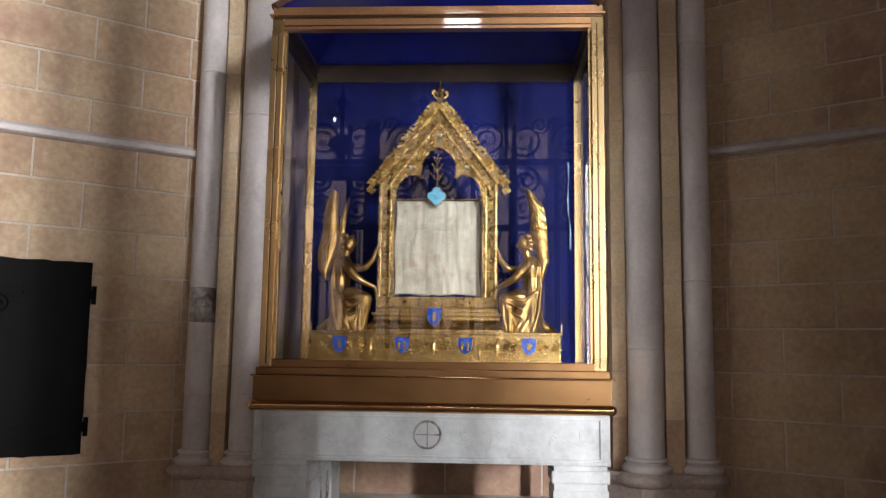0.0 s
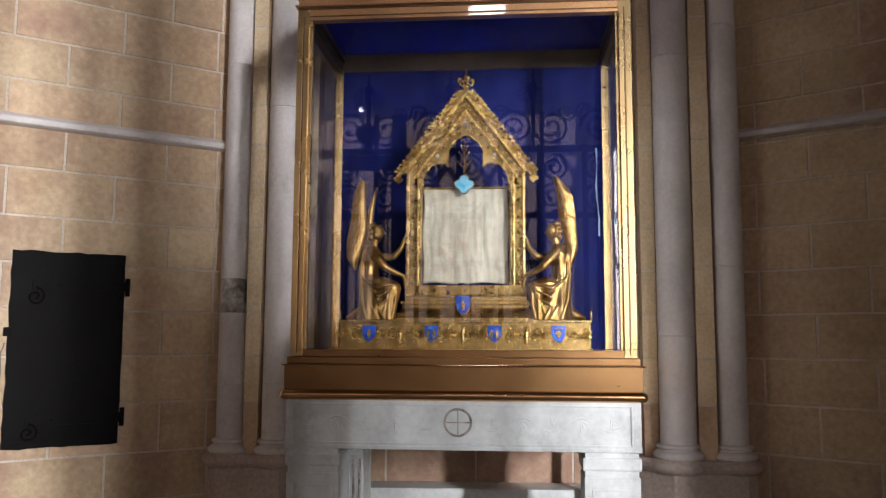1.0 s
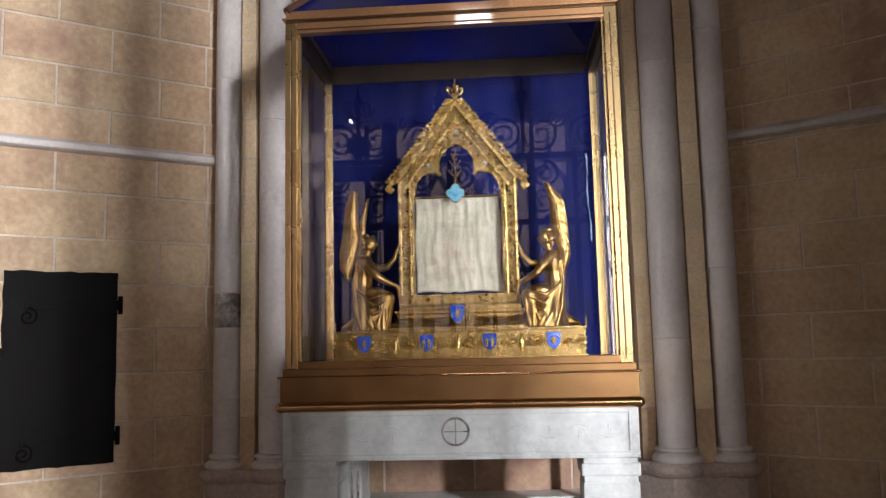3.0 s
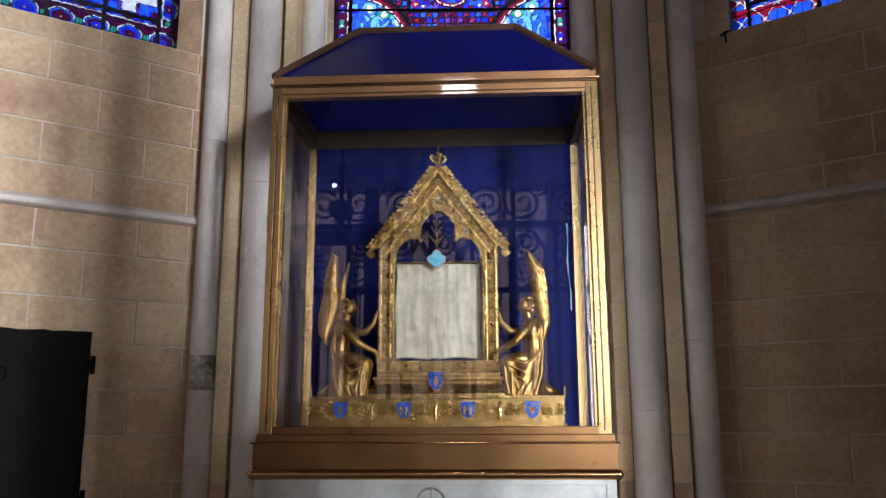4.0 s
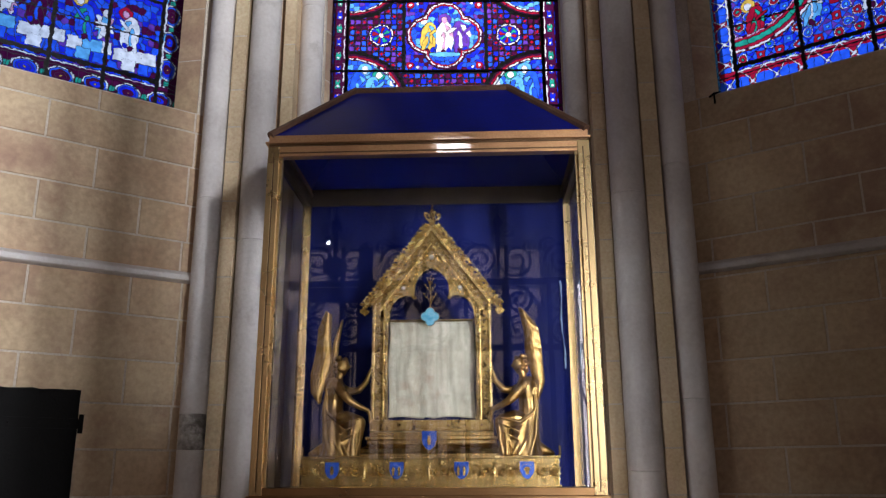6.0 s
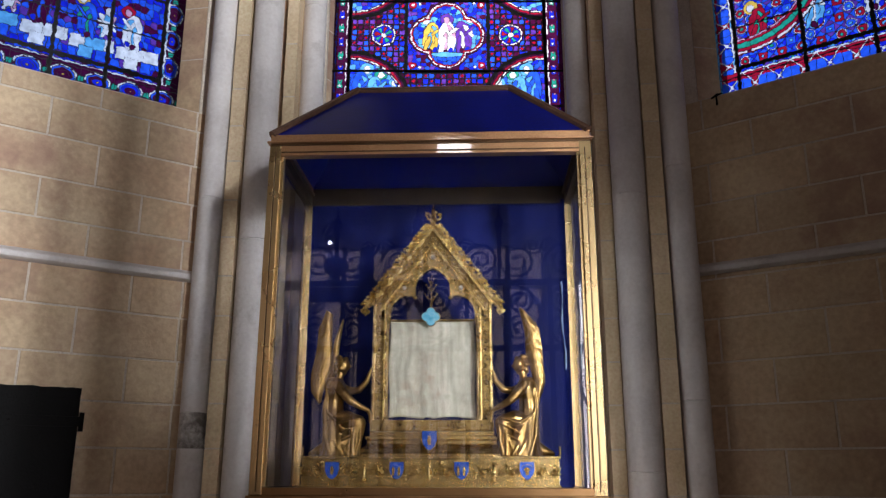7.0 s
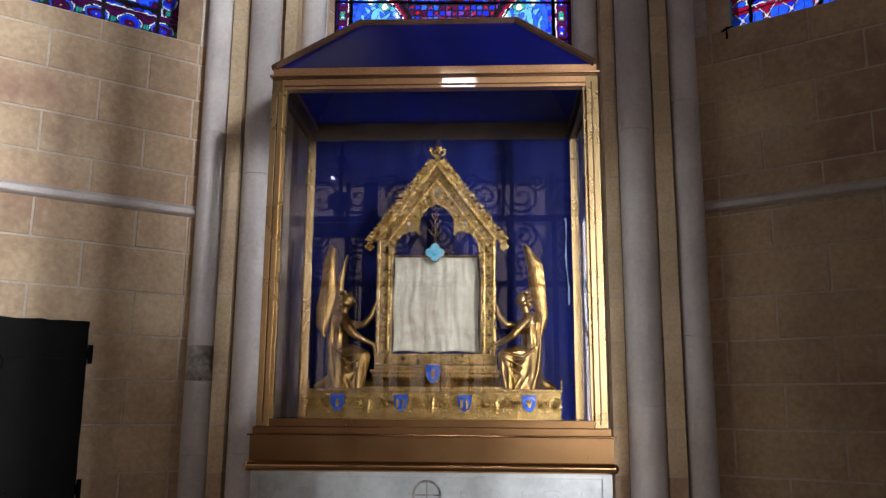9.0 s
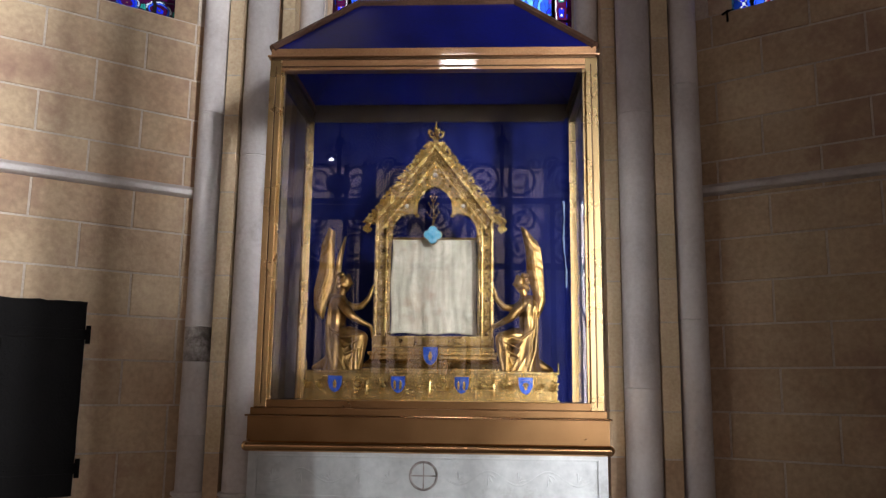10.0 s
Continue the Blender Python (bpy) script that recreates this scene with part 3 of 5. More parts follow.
def side_window(u, z, style):
    """u from the jamb beside the pier, z from the sill; figures in panels between iron bars, with a round-patterned border."""
    d = Design(u, z)
    step = 0.30 if style == 0 else 0.37
    d.mosaic(u > -1, 0.046 if style == 0 else 0.038, ("blue", "deep", "blue", "deep", "ruby", "deep", "blue", "plum") if style == 0 else ("blue", "deep", "deep", "blue", "red", "deep", "plum", "green", "ruby", "rose"), 11 + style)
    if style == 1:
        a, b = (u + z) / 0.125, (u - z) / 0.125
        i, j = np.floor(a).astype(int), np.floor(b).astype(int)
        fa, fb = np.abs(a - i - 0.5), np.abs(b - j - 0.5)
        key = np.mod(i, 97) * 97 + np.mod(j, 97)
        d.mark(u > -1, np.where(np.mod(i + j, 2) == 0, IX["blue"], np.where(rnd(i, j, 3) == 0, IX["plum"], IX["deep"])), key)
        d.mark(fa + fb < 0.46, np.where(np.mod(i + j, 2) == 0, IX["red"], IX["blue"]), key)
        d.mark(np.hypot(fa, fb) < 0.13, np.where(rnd(i, j, 4) == 0, IX["green"], IX["sky"]), key)
        d.mark((np.abs(np.hypot(fa, fb) - 0.36) < 0.022) & (rnd(i, j, 2) == 0), "white", key)
    for row in range(4):
        for col in range(5):
            cu, cv = 0.30 + step * col, 0.52 + 0.62 * row
            w = (u > 0.13) & (z > 0.235)
            if style == 0:
                slab_ = w & (np.abs(u - cu) < 0.142) & (np.abs(z - cv + 0.17 + 0.10 * (u - cu)) < 0.045)
                d.mark(slab_, np.where(np.mod(np.floor(u / 0.13).astype(int), 4) == 0, IX["sky"], IX["white"]), np.mod(np.floor(u / 0.13).astype(int), 97))
                d.mark(w & (np.abs(u - cu - 0.04) < 0.045) & (np.abs(z - cv + 0.255) < 0.055), "white" if col % 2 == 0 else "sky")
                d.mark(w & (np.abs(u - cu + 0.06) < 0.034) & (np.abs(z - cv + 0.25) < 0.045), "blue")
                d.saint(cu + 0.05, cv + 0.02, 0.34, ("white", "blue", "ruby", "sky", "blue")[col], ("sky", "green", "blue", "white", "rose")[col], ("red", "gold", "sky", "ruby", "green")[col], 0.1, w)
                if (col + row) % 2:
                    near = w & (np.hypot((u - cu + 0.08) / 0.055, (z - cv) / 0.10) < 1 + 0.25 * np.sin(9 * np.arctan2(z - cv, u - cu + 0.08)))
                    d.mosaic(near, 0.05, ("white", "sky", "white", "rose"), 21)
            else:
                d.saint(cu, cv, 0.36, ("red", "sky", "white", "rose", "blue")[col], ("green", "white", "blue", "gold", "red")[col], ("gold", "red", "sky", "green", "white")[col], -0.1, w)
    if style == 1:  # a large ringed medallion
        r, a = np.hypot(u - 0.20, z - 0.92), np.arctan2(z - 0.92, u - 0.20)
        w = (u > 0.13) & (z > 0.2)
        d.mark(w & (np.abs(r - 0.56) < 0.055), "red", np.floor(a / 0.3).astype(int) + 30)
        d.mark(w & (np.abs(r - 0.545) < 0.02), "green", np.floor(a / 0.3).astype(int) + 30)
        d.beads(w & (np.abs(r - 0.60) < 0.008), a, 0.06)
        d.beads(w & (np.abs(r - 0.50) < 0.008), a, 0.06, "rose")
    bars = (0.135, 0.135 + 1.2 * step, 0.135 + 2.35 * step, 0.135 + 3.5 * step)
    # borders: up the jamb and along the sill
    for along, across, w in ((z, u, u < 0.135), (u, z, (z < 0.18))):
        per = 0.215 if style == 0 else 0.16
        k = np.floor(along / per).astype(int)
        f = (along / per - k - 0.5) * per
        d.mark(w, "ruby", np.mod(k, 97))
        r = np.hypot(f * (0.75 if style == 0 else 1.0), across - 0.075)
        if style == 0:
            turn = np.arctan2(across - 0.075, f)
            d.mark(w & (r < 0.066), "ruby", np.mod(k, 97))
            d.beads(w & (r < 0.064) & (r > 0.0565) & (np.abs(np.sin(turn * 2.5 + 0.4)) > 0.25), turn, 0.5, "white", "sky")
            d.mark(w & (r < 0.055), "blue", np.mod(k, 97))
            d.mark(w & (r < 0.044), np.where(np.mod(k, 3) == 1, IX["deep"], IX["ruby"]), np.mod(k, 97))
            d.mark(w & (r < 0.026), np.where(np.mod(k, 2) == 0, IX["deep"], IX["ruby"]), np.mod(k, 97))
            d.mark(w & (r < 0.006), "gold")
            d.mark(w & (np.abs(f) > per * 0.42) & (np.abs(across - 0.075) < 0.02), "green", np.mod(k, 97))
        else:
            d.mark(w & (np.abs(f) < per * 0.5), np.where(np.abs(across - 0.075) > 0.045, IX["red"], IX["blue"]), np.mod(k, 97))
            d.mark(w & (np.abs(f) < 0.022) & (np.abs(across - 0.075) < 0.05), np.where(np.mod(k, 2) == 0, IX["deep"], IX["red"]), np.mod(k, 97))
            d.mark(w & (np.abs(np.abs(f) - np.abs(across - 0.075) * 0.8) < 0.0038), "white", np.mod(k, 97))
            d.mark(w & (r < 0.012), "white", np.mod(k, 97))
    d.beads((np.abs(u - 0.115) < 0.006) & (z > 0.18), z, 0.06, "white", "sky")
    if style == 1:
        d.mark((u < 0.016), "sky", np.floor(z / 0.09).astype(int))
    d.beads((np.abs(z - 0.172) < 0.005) & (u > 0.13), u, 0.06, "white", "rose")
    d.iron |= (np.abs(z - 0.21) < 0.016) & (u > 0.12)
    d.iron |= (np.abs(z - 0.145) < 0.005)
    for b in bars:
        d.iron |= np.abs(u - b) < 0.013
    for k in range(1, 8):
        d.iron |= (np.abs(z - 0.21 - 0.62 * k) < 0.014) & (u > 0.12)
        d.iron |= (np.abs(z - 0.21 - 0.62 * k + 0.31) < 0.006) & (u > 0.12)
    return d


def glazed(parent, m, x0, x1, z0, z1, design, cell, panes, depth=0.10):
    """Glass pieces and lead between them, cut into panes."""
    xs, zs = np.arange(x0, x1, cell), np.arange(z0, z1, cell)
    uu, vv = np.meshgrid(xs + cell / 2, zs + cell / 2, indexing="ij")
    wob = 0.003 * np.sin(uu * 61 + 3 * np.sin(vv * 37)), 0.003 * np.sin(vv * 57 + 3 * np.sin(uu * 41))
    d = design(uu + wob[0], vv + wob[1])
    p = d.piece
    edge = np.zeros(p.shape, bool)
    edge[:-1] |= p[:-1] != p[1:]
    edge[:, :-1] |= p[:, :-1] != p[:, 1:]
    bright = np.isin(d.colour, [IX["white"]])
    edge &= ~bright | (rnd(np.arange(p.shape[0])[:, None], np.arange(p.shape[1])[None, :], 3) == 0)
    slot = np.where(edge | d.iron, len(NAMES), d.colour)
    nx, nz = p.shape
    px, pz = panes
    for a in range(px):
        for b in range(pz):
            i0, i1, j0, j1 = nx * a // px, nx * (a + 1) // px, nz * b // pz, nz * (b + 1) // pz
            gx, gz = np.meshgrid(x0 + np.arange(i0, i1 + 1) * cell, z0 + np.arange(j0, j1 + 1) * cell, indexing="ij")
            gy = depth + 0.003 * np.sin(gx * 9) * np.sin(gz * 8)
            mm = np.array(m)
            co = np.stack([gx.ravel(), gy.ravel(), gz.ravel()], 1) @ mm[:3, :3].T + mm[:3, 3]
            w, h = i1 - i0, j1 - j0
            idx = np.arange((w + 1) * (h + 1)).reshape(w + 1, h + 1)
            f = np.stack([idx[:-1, :-1], idx[1:, :-1], idx[1:, 1:], idx[:-1, 1:]], -1).reshape(-1, 4)
            me = bpy.data.meshes.new("pane")
            me.from_pydata(co.tolist(), [], f.tolist())
            for g in GLASS:
                me.materials.append(g)
            me.polygons.foreach_set("material_index", slot[i0:i1, j0:j1].ravel().astype(np.int32))
            me.update()
            ob = new("pane", me)
            ob.parent = parent
            ob.matrix_parent_inverse = origin_of(parent).inverted()


def jambs(parent, m, w0, w1, g0, g1, sill, head=9.2):
    """Splayed reveals between the wall face and the glass, in courses."""
    for a, b in ((w0, g0), (w1, g1)):
        z = sill
        s = -0.06 if b > a else 0.06
        bed = bmesh.new()
        q = [(a + s * 0.02, 0.0), (b + s * 0.02, 0.132), (b + s * 0.1, 0.29), (a + s, 0.29)]
        lo, hi = [bed.verts.new(m @ Vector((x, y, sill))) for x, y in q], [bed.verts.new(m @ Vector((x, y, head))) for x, y in q]
        bed.faces.new(lo)
        bed.faces.new(hi)
        for i in range(4):
            bed.faces.new((lo[i], lo[(i + 1) % 4], hi[(i + 1) % 4], hi[i]))
        part("mortar_bed", bed, MORTAR, parent)
        while z < head - 0.1:
            z1 = min(z + 0.42, head)
            bm = bmesh.new()
            s = -0.06 if b > a else 0.06
            q = [(a, -0.002), (b, 0.13), (b + s * 0, 0.3), (a + s, 0.3)]
            lo = [bm.verts.new(m @ Vector((x, y, z + 0.005))) for x, y in q]
            hi = [bm.verts.new(m @ Vector((x, y, z1 - 0.005))) for x, y in q]
            bm.faces.new(lo)
            bm.faces.new(hi)
            for i in range(4):
                bm.faces.new((lo[i], lo[(i + 1) % 4], hi[(i + 1) % 4], hi[i]))
            part("jamb_stone", bm, LIME, parent)
            z = z1


def window(name, m, w0, w1, g0, g1, sill, design, vis, panes, bars_x, bars_z, label):
    t = thing(name, m @ Vector((g0, 0.1, sill)), label, "window", kind="structure")
    jambs(t, m, w0, w1, g0, g1, sill)
    glazed(t, m, g0, g1, sill - 0.02, vis, design, 0.0042, panes)
    glazed(t, m, g0, g1, vis, 9.2, design, 0.02, (2, 4))
    for x in bars_x:
        part("iron_bar", box(x - 0.011, x + 0.011, 0.075, 0.092, sill, 9.2, m=m), IRON, t)
    for z in bars_z:
        part("iron_bar", box(g0, g1, 0.078, 0.09, z - 0.007, z + 0.007, m=m), IRON, t)
    return t


window("window_1", BAY_B, 0.33, 2.25, 0.395, 2.185, 4.12, altar_window, 5.45, (3, 2), (0.52, 2.05), [4.62 + 0.61 * k for k in range(-1, 7)], "tall stained glass window in deep blue and red, lit from outside")
window("window_2", BAY_L, 0.585, 2.02, 0.715, 1.90, 4.068, lambda u, z: side_window(u - 0.715, z - 4.068, 0), 5.2, (3, 2), (), (), "stained glass window of blue, white and ruby figures")
window("window_3", BAY_R, 0.625, 2.02, 0.755, 1.90, 4.15, lambda u, z: side_window(u - 0.755, z - 4.15, 1), 5.2, (3, 2), (), (), "stained glass window of red, green and blue patterns")
# bent iron stay at the corner of a window
alone("window_stay", tube([BAY_R @ Vector(p) for p in ((0.72, -0.01, 4.135), (0.735, -0.02, 4.135), (0.76, -0.02, 4.15), (0.785, 0.02, 4.17), (0.755, -0.02, 4.14), (0.758, -0.025, 4.09), (0.756, -0.02, 4.07))], 0.007), IRON,
      "small black iron stay at a window corner", "window stay", smooth=True)

# ---------------------------------------------------------------- bench along the wall behind the altar
alone("wall_bench", box(0.2, 2.35, -0.28, -0.01, 0.0, 0.64, m=BAY_B, bevel=0.015), MARBLE, "pale grey stone bench along the wall behind the altar", "bench", kind="structure")

# ---------------------------------------------------------------- black iron cupboard door in the wall, and a cable
cup = thing("wall_cupboard", BAY_L @ Vector((1.46, 0, 0.955)), "black iron wall cupboard door, shut, in a limestone wall", "cupboard")
bm = bmesh.new()
N = 14
edge = [(1.146 + 0.624 * i / N + random.uniform(-0.002, 0.002), 0.957 + random.uniform(-0.005, 0.004)) for i in range(N + 1)]
edge += [(1.772 + random.uniform(-0.006, 0.003), 0.955 + 1.14 * i / 18) for i in range(1, 18)]
edge += [(1.770 - 0.624 * i / N, 2.096 + random.uniform(-0.004, 0.006)) for i in range(N + 1)]
edge += [(1.146 + random.uniform(-0.002, 0.003), 2.095 - 1.14 * i / 18) for i in range(1, 18)]
extrude_profile(edge, 0.035, BAY_L @ Matrix.Translation((0, -0.036, 0)), bm)
door = part("door", bm, SHEET_IRON, cup, "black sheet iron door with rough edges")
for z in (1.115, 1.90):
    hinge = part("strap_hinge", box(1.137, 1.66, -0.040, -0.034, z - 0.03, z + 0.03, m=BAY_L, bevel=0.003), SHEET_IRON, cup)
    part("knuckle", tube([BAY_L @ Vector((1.128, -0.03, z - 0.055)), BAY_L @ Vector((1.128, -0.03, z + 0.055))], 0.014, sides=12), SHEET_IRON, hinge)
    for x in (1.2, 1.36, 1.52):
        part("rivet", ball(BAY_L @ Vector((x, -0.040, z)), 0.007, squash=(1, 1, 1)), SHEET_IRON, hinge)
    sp = [BAY_L @ Vector((1.66 - 0.055 * (1 - k / 26) * math.sin(k * 0.42) - 0.02, -0.044, z - 0.07 + 0.055 * (1 - k / 26) * math.cos(k * 0.42))) for k in range(24)]
    part("scroll", tube(sp, 0.006, sides=6), SHEET_IRON, hinge)
part("latch", box(1.755, 1.795, -0.05, -0.03, 1.60, 1.65, m=BAY_L, bevel=0.004), SHEET_IRON, cup)
cable = [(1.784, 1.56), (1.80, 1.49), (1.795, 1.40), (1.80, 1.33), (1.831, 1.264), (1.838, 1.19), (1.86, 1.10), (1.885, 1.0), (1.905, 0.9), (1.925, 0.80), (1.95, 0.62), (1.96, 0.3), (1.965, 0.02)]
fine = []
for (a0, b0), (a1, b1) in zip(cable, cable[1:]):
    for k in range(4):
        f = k / 4
        f = f * f * (3 - 2 * f)
        fine.append(BAY_L @ Vector((a0 + (a1 - a0) * f, -0.012, b0 + (b1 - b0) * k / 4)))
alone("cable", tube(fine, 0.0042, sides=6), CABLE, "thin grey cable hanging down a limestone wall", "cable", smooth=True)

# ---------------------------------------------------------------- marble altar table
altar = thing("altar", (0, 0.4, 0), "white marble altar table with carved disc on legs", "altar")
bm = box(-0.886, 0.886, -0.02, 0.93, 1.045, 1.288, bevel=0.006)
part("lintel", bm, MARBLE, altar)
for z0, z1, x0, x1 in ((1.262, 1.272, -0.845, 0.845), (1.072, 1.082, -0.845, 0.845), (1.082, 1.262, -0.845, -0.835), (1.082, 1.262, 0.835, 0.845)):
    part("panel_moulding", box(x0, x1, -0.027, -0.018, z0, z1, bevel=0.003), MARBLE, altar)
part("lower_fillet", box(-0.886, 0.886, -0.028, -0.018, 1.047, 1.066, bevel=0.004), MARBLE, altar)
n = 48
rim = [(-0.011 + 0.0655 * math.cos(2 * math.pi * k / n), -0.021, 1.182 + 0.0655 * math.sin(2 * math.pi * k / n)) for k in range(n)]
disc = part("carved_disc", tube(rim, 0.0062, sides=8, closed=True), SHAFT_WORN, altar, "dark worn ring of a carved cross", smooth=True)
part("cross_arm", box(-0.014, -0.008, -0.0235, -0.018, 1.122, 1.242), SHAFT_WORN, disc)
part("cross_arm", box(-0.071, 0.049, -0.0235, -0.018, 1.179, 1.185), SHAFT_WORN, disc)
LEGS = ((-0.886, -0.600, -0.015, 0.26), (-0.886, -0.600, 0.66, 0.93), (0.600, 0.886, -0.015, 0.26), (0.826, 0.886, 0.86, 0.93))
for x0, x1, y0, y1 in LEGS:
    leg = part("leg", box(x0 + 0.008, x1 - 0.008, y0 + 0.006, y1 - 0.006, 0.06, 0.925, bevel=0.004), MARBLE, altar)
    part("capital", box(x0, x1, y0, y1, 0.957, 1.020, bevel=0.010), MARBLE, leg)
    part("neck", box(x0 + 0.014, x1 - 0.014, y0 + 0.012, y1 - 0.012, 0.92, 1.046), MARBLE, leg)
    part("foot", box(x0 - 0.015, x1 + 0.015, y0 - 0.015, y1 + 0.015, 0.0, 0.075, bevel=0.008), MARBLE, leg)
    if y0 < 0:
        a, b = x0 + 0.045, x1 - 0.045
        for q in ((a, b, 0.86, 0.868), (a, b, 0.12, 0.128), (a, a + 0.008, 0.128, 0.86), (b - 0.008, b, 0.128, 0.86)):
            part("panel_edge", box(q[0], q[1], y0 - 0.001, y0 + 0.012, q[2], q[3], bevel=0.002), MARBLE, leg)
    elif x1 < 0:
        # Darker strips put the shade of the recesses into the colour.
        for u in (0.17, 0.215, 0.25):
            part("flute_shade", box(x0 + u, x0 + u + 0.012, y0 - 0.012, y0 + 0.01, 0.10, 0.90, bevel=0.003), SHAFT_WORN, leg)

for s_ in (-1, 1):
    bm = bmesh.new()
    for k in range(5):
        x = -0.011 + s_ * (0.17 + 0.145 * k)
        up = 1 if k % 2 else -1
        arc = [(x + s_ * (0.145 * f - 0.07), -0.0185, 1.176 + up * 0.034 * math.sin(math.pi * f)) for f in (0, 0.2, 0.4, 0.6, 0.8, 1)]
        tube(arc, [0.002, 0.0042, 0.005, 0.0045, 0.004, 0.002], bm, 6)
        for q in range(3):
            a = up * (0.5 + 0.55 * q)
            tube([(x, -0.0185, 1.176 + up * 0.02), (x + s_ * 0.026 * math.cos(a), -0.0195, 1.176 + up * 0.012 - up * 0.02 * q), (x + s_ * 0.046 * math.cos(a), -0.0185, 1.17 - up * 0.016 * q)], [0.002, 0.0055, 0.0015], bm, 6)
    part("carved_vine", bm, MARBLE, altar, smooth=True)

# ---------------------------------------------------------------- gilded glass case on the altar
case = thing("display_case", (0, 0.45, 1.289), "large gilded brass and glass display case on a marble altar", "display case")
part("plinth", box(-0.898, 0.898, -0.02, 0.955, 1.335, 1.458, bevel=0.003), BRUSHED, case, "smooth copper-coloured plinth")
part("plinth_lip", box(-0.910, 0.910, -0.032, 0.967, 1.458, 1.466, bevel=0.003), COPPER, case)
part("plinth_step", box(-0.888, 0.888, -0.012, 0.948, 1.466, 1.502, bevel=0.003), BRUSHED, case)
loop = [(-0.895, -0.022), (0.895, -0.022), (0.895, 0.957), (-0.895, 0.957)]
bm = bmesh.new()
for k in range(4):
    p, q = loop[k], loop[(k + 1) % 4]
    tube([(p[0], p[1], 1.313), (q[0], q[1], 1.313)], 0.026, bm, 16)
    ball((p[0], p[1], 1.313), 0.026, bm, 2)
part("torus_moulding", bm, COPPER, case, smooth=50)
part("bottom_board", box(-0.89, 0.89, -0.01, 0.95, 1.2885, 1.335), COPPER, case)
part("floor_board", box(-0.82, 0.82, 0.05, 0.90, 1.502, 1.536), BRASS, case)
for x in (-1, 1):
    for y0, y1 in ((0.0, 0.062), (0.872, 0.934)):
        a, b = sorted((x * 0.876, x * 0.812))
        post = part("post", box(a, b, y0, y1, 1.502, 3.345, bevel=0.003), BRASS, case)
        part("bead", box(*sorted((x * 0.8445, x * 0.8385)), y0 - 0.003 if y0 == 0 else y1 - 0.003, y0 + 0.003 if y0 == 0 else y1 + 0.003, 1.52, 3.31, bevel=0.001), DARKBRASS, post)
        front = y0 == 0
        for u0, u1, lift in ((0.8135, 0.838, 0.005), (0.845, 0.8757, 0.004)):
            ya, yb = (y0 - lift, y0 + 0.004) if front else (y1 - 0.004, y1 + lift)
            part("fillet", box(*sorted((x * u0, x * u1)), ya, yb, 1.545, 3.283, bevel=0.002), BRASS, post)
        part("glazing_bead", box(*sorted((x * 0.812, x * 0.797)), y0 + 0.012, y1 - 0.012, 1.54, 3.288, bevel=0.002), BRASS, post)
for y0, y1 in ((0.0, 0.062), (0.872, 0.934)):
    part("bottom_rail", box(-0.812, 0.812, y0 + 0.002, y1 - 0.002, 1.502, 1.540, bevel=0.003), BRUSHED, case)
    rail = part("top_rail", box(-0.812, 0.812, y0 + 0.002, y1 - 0.002, 3.287, 3.345, bevel=0.002), POLISHED, case)
    part("fillet", box(-0.812, 0.812, y0 - 0.003 if y0 == 0 else y1 - 0.004, y0 + 0.004 if y0 == 0 else y1 + 0.003, 3.303, 3.309), DARKBRASS, rail)
for x in (-1, 1):
    a, b = sorted((x * 0.872, x * 0.816))
    part("side_rail", box(a, b, 0.062, 0.872, 1.502, 1.540, bevel=0.003), COPPER, case)
    # Upper rails take dark brown where the lower ones are copper.
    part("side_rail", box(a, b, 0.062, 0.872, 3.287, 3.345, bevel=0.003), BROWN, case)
bm = bmesh.new()
for x0, x1, y0, y1 in ((-0.872, 0.872, -0.003, 0.07), (-0.872, 0.872, 0.866, 0.938), (-0.879, -0.80, 0.07, 0.866), (0.80, 0.879, 0.07, 0.866)):
    box(x0, x1, y0, y1, 3.345, 3.356, bm)
part("neck_moulding", bm, DARKBRASS, case)
bm = bmesh.new()
for x0, x1, y0, y1, z0, z1 in ((-0.888, 0.888, -0.022, 0.06, 3.356, 3.366), (-0.888, 0.888, 0.88, 0.956, 3.356, 3.366), (-0.888, -0.80, 0.06, 0.88, 3.356, 3.366), (0.80, 0.888, 0.06, 0.88, 3.356, 3.366)):
    box(x0, x1, y0, y1, z0, z1, bm, bevel=0.003)
part("cornice_lip", bm, POLISHED, case)
bm = bmesh.new()
for x0, x1, y0, y1 in ((-0.872, 0.872, -0.006, 0.05), (-0.872, 0.872, 0.888, 0.942), (-0.872, -0.815, 0.05, 0.888), (0.815, 0.872, 0.05, 0.888)):
    box(x0, x1, y0, y1, 3.366, 3.408, bm, bevel=0.003)
part("cornice", bm, POLISHED, case)
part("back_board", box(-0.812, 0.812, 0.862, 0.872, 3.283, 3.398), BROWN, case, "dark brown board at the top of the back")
# hipped roof of blue sheets in dark metal bars
E4 = [(-0.868, -0.002), (0.868, -0.002), (0.868, 0.938), (-0.868, 0.938)]
T4 = [(-0.462, 0.385), (0.462, 0.385), (0.462, 0.55), (-0.462, 0.55)]
ZE, ZT = 3.408, 3.855


def slab(pts, thick):
    bm = bmesh.new()
    nn = (Vector(pts[1]) - Vector(pts[0])).cross(Vector(pts[2]) - Vector(pts[0])).normalized() * thick
    lo = [bm.verts.new(p) for p in pts]
    hi = [bm.verts.new(Vector(p) - nn) for p in pts]
    bm.faces.new(lo)
    bm.faces.new(hi[::-1])
    k = len(pts)
    for i in range(k):
        bm.faces.new((lo[i], lo[(i + 1) % k], hi[(i + 1) % k], hi[i]))
    return bm


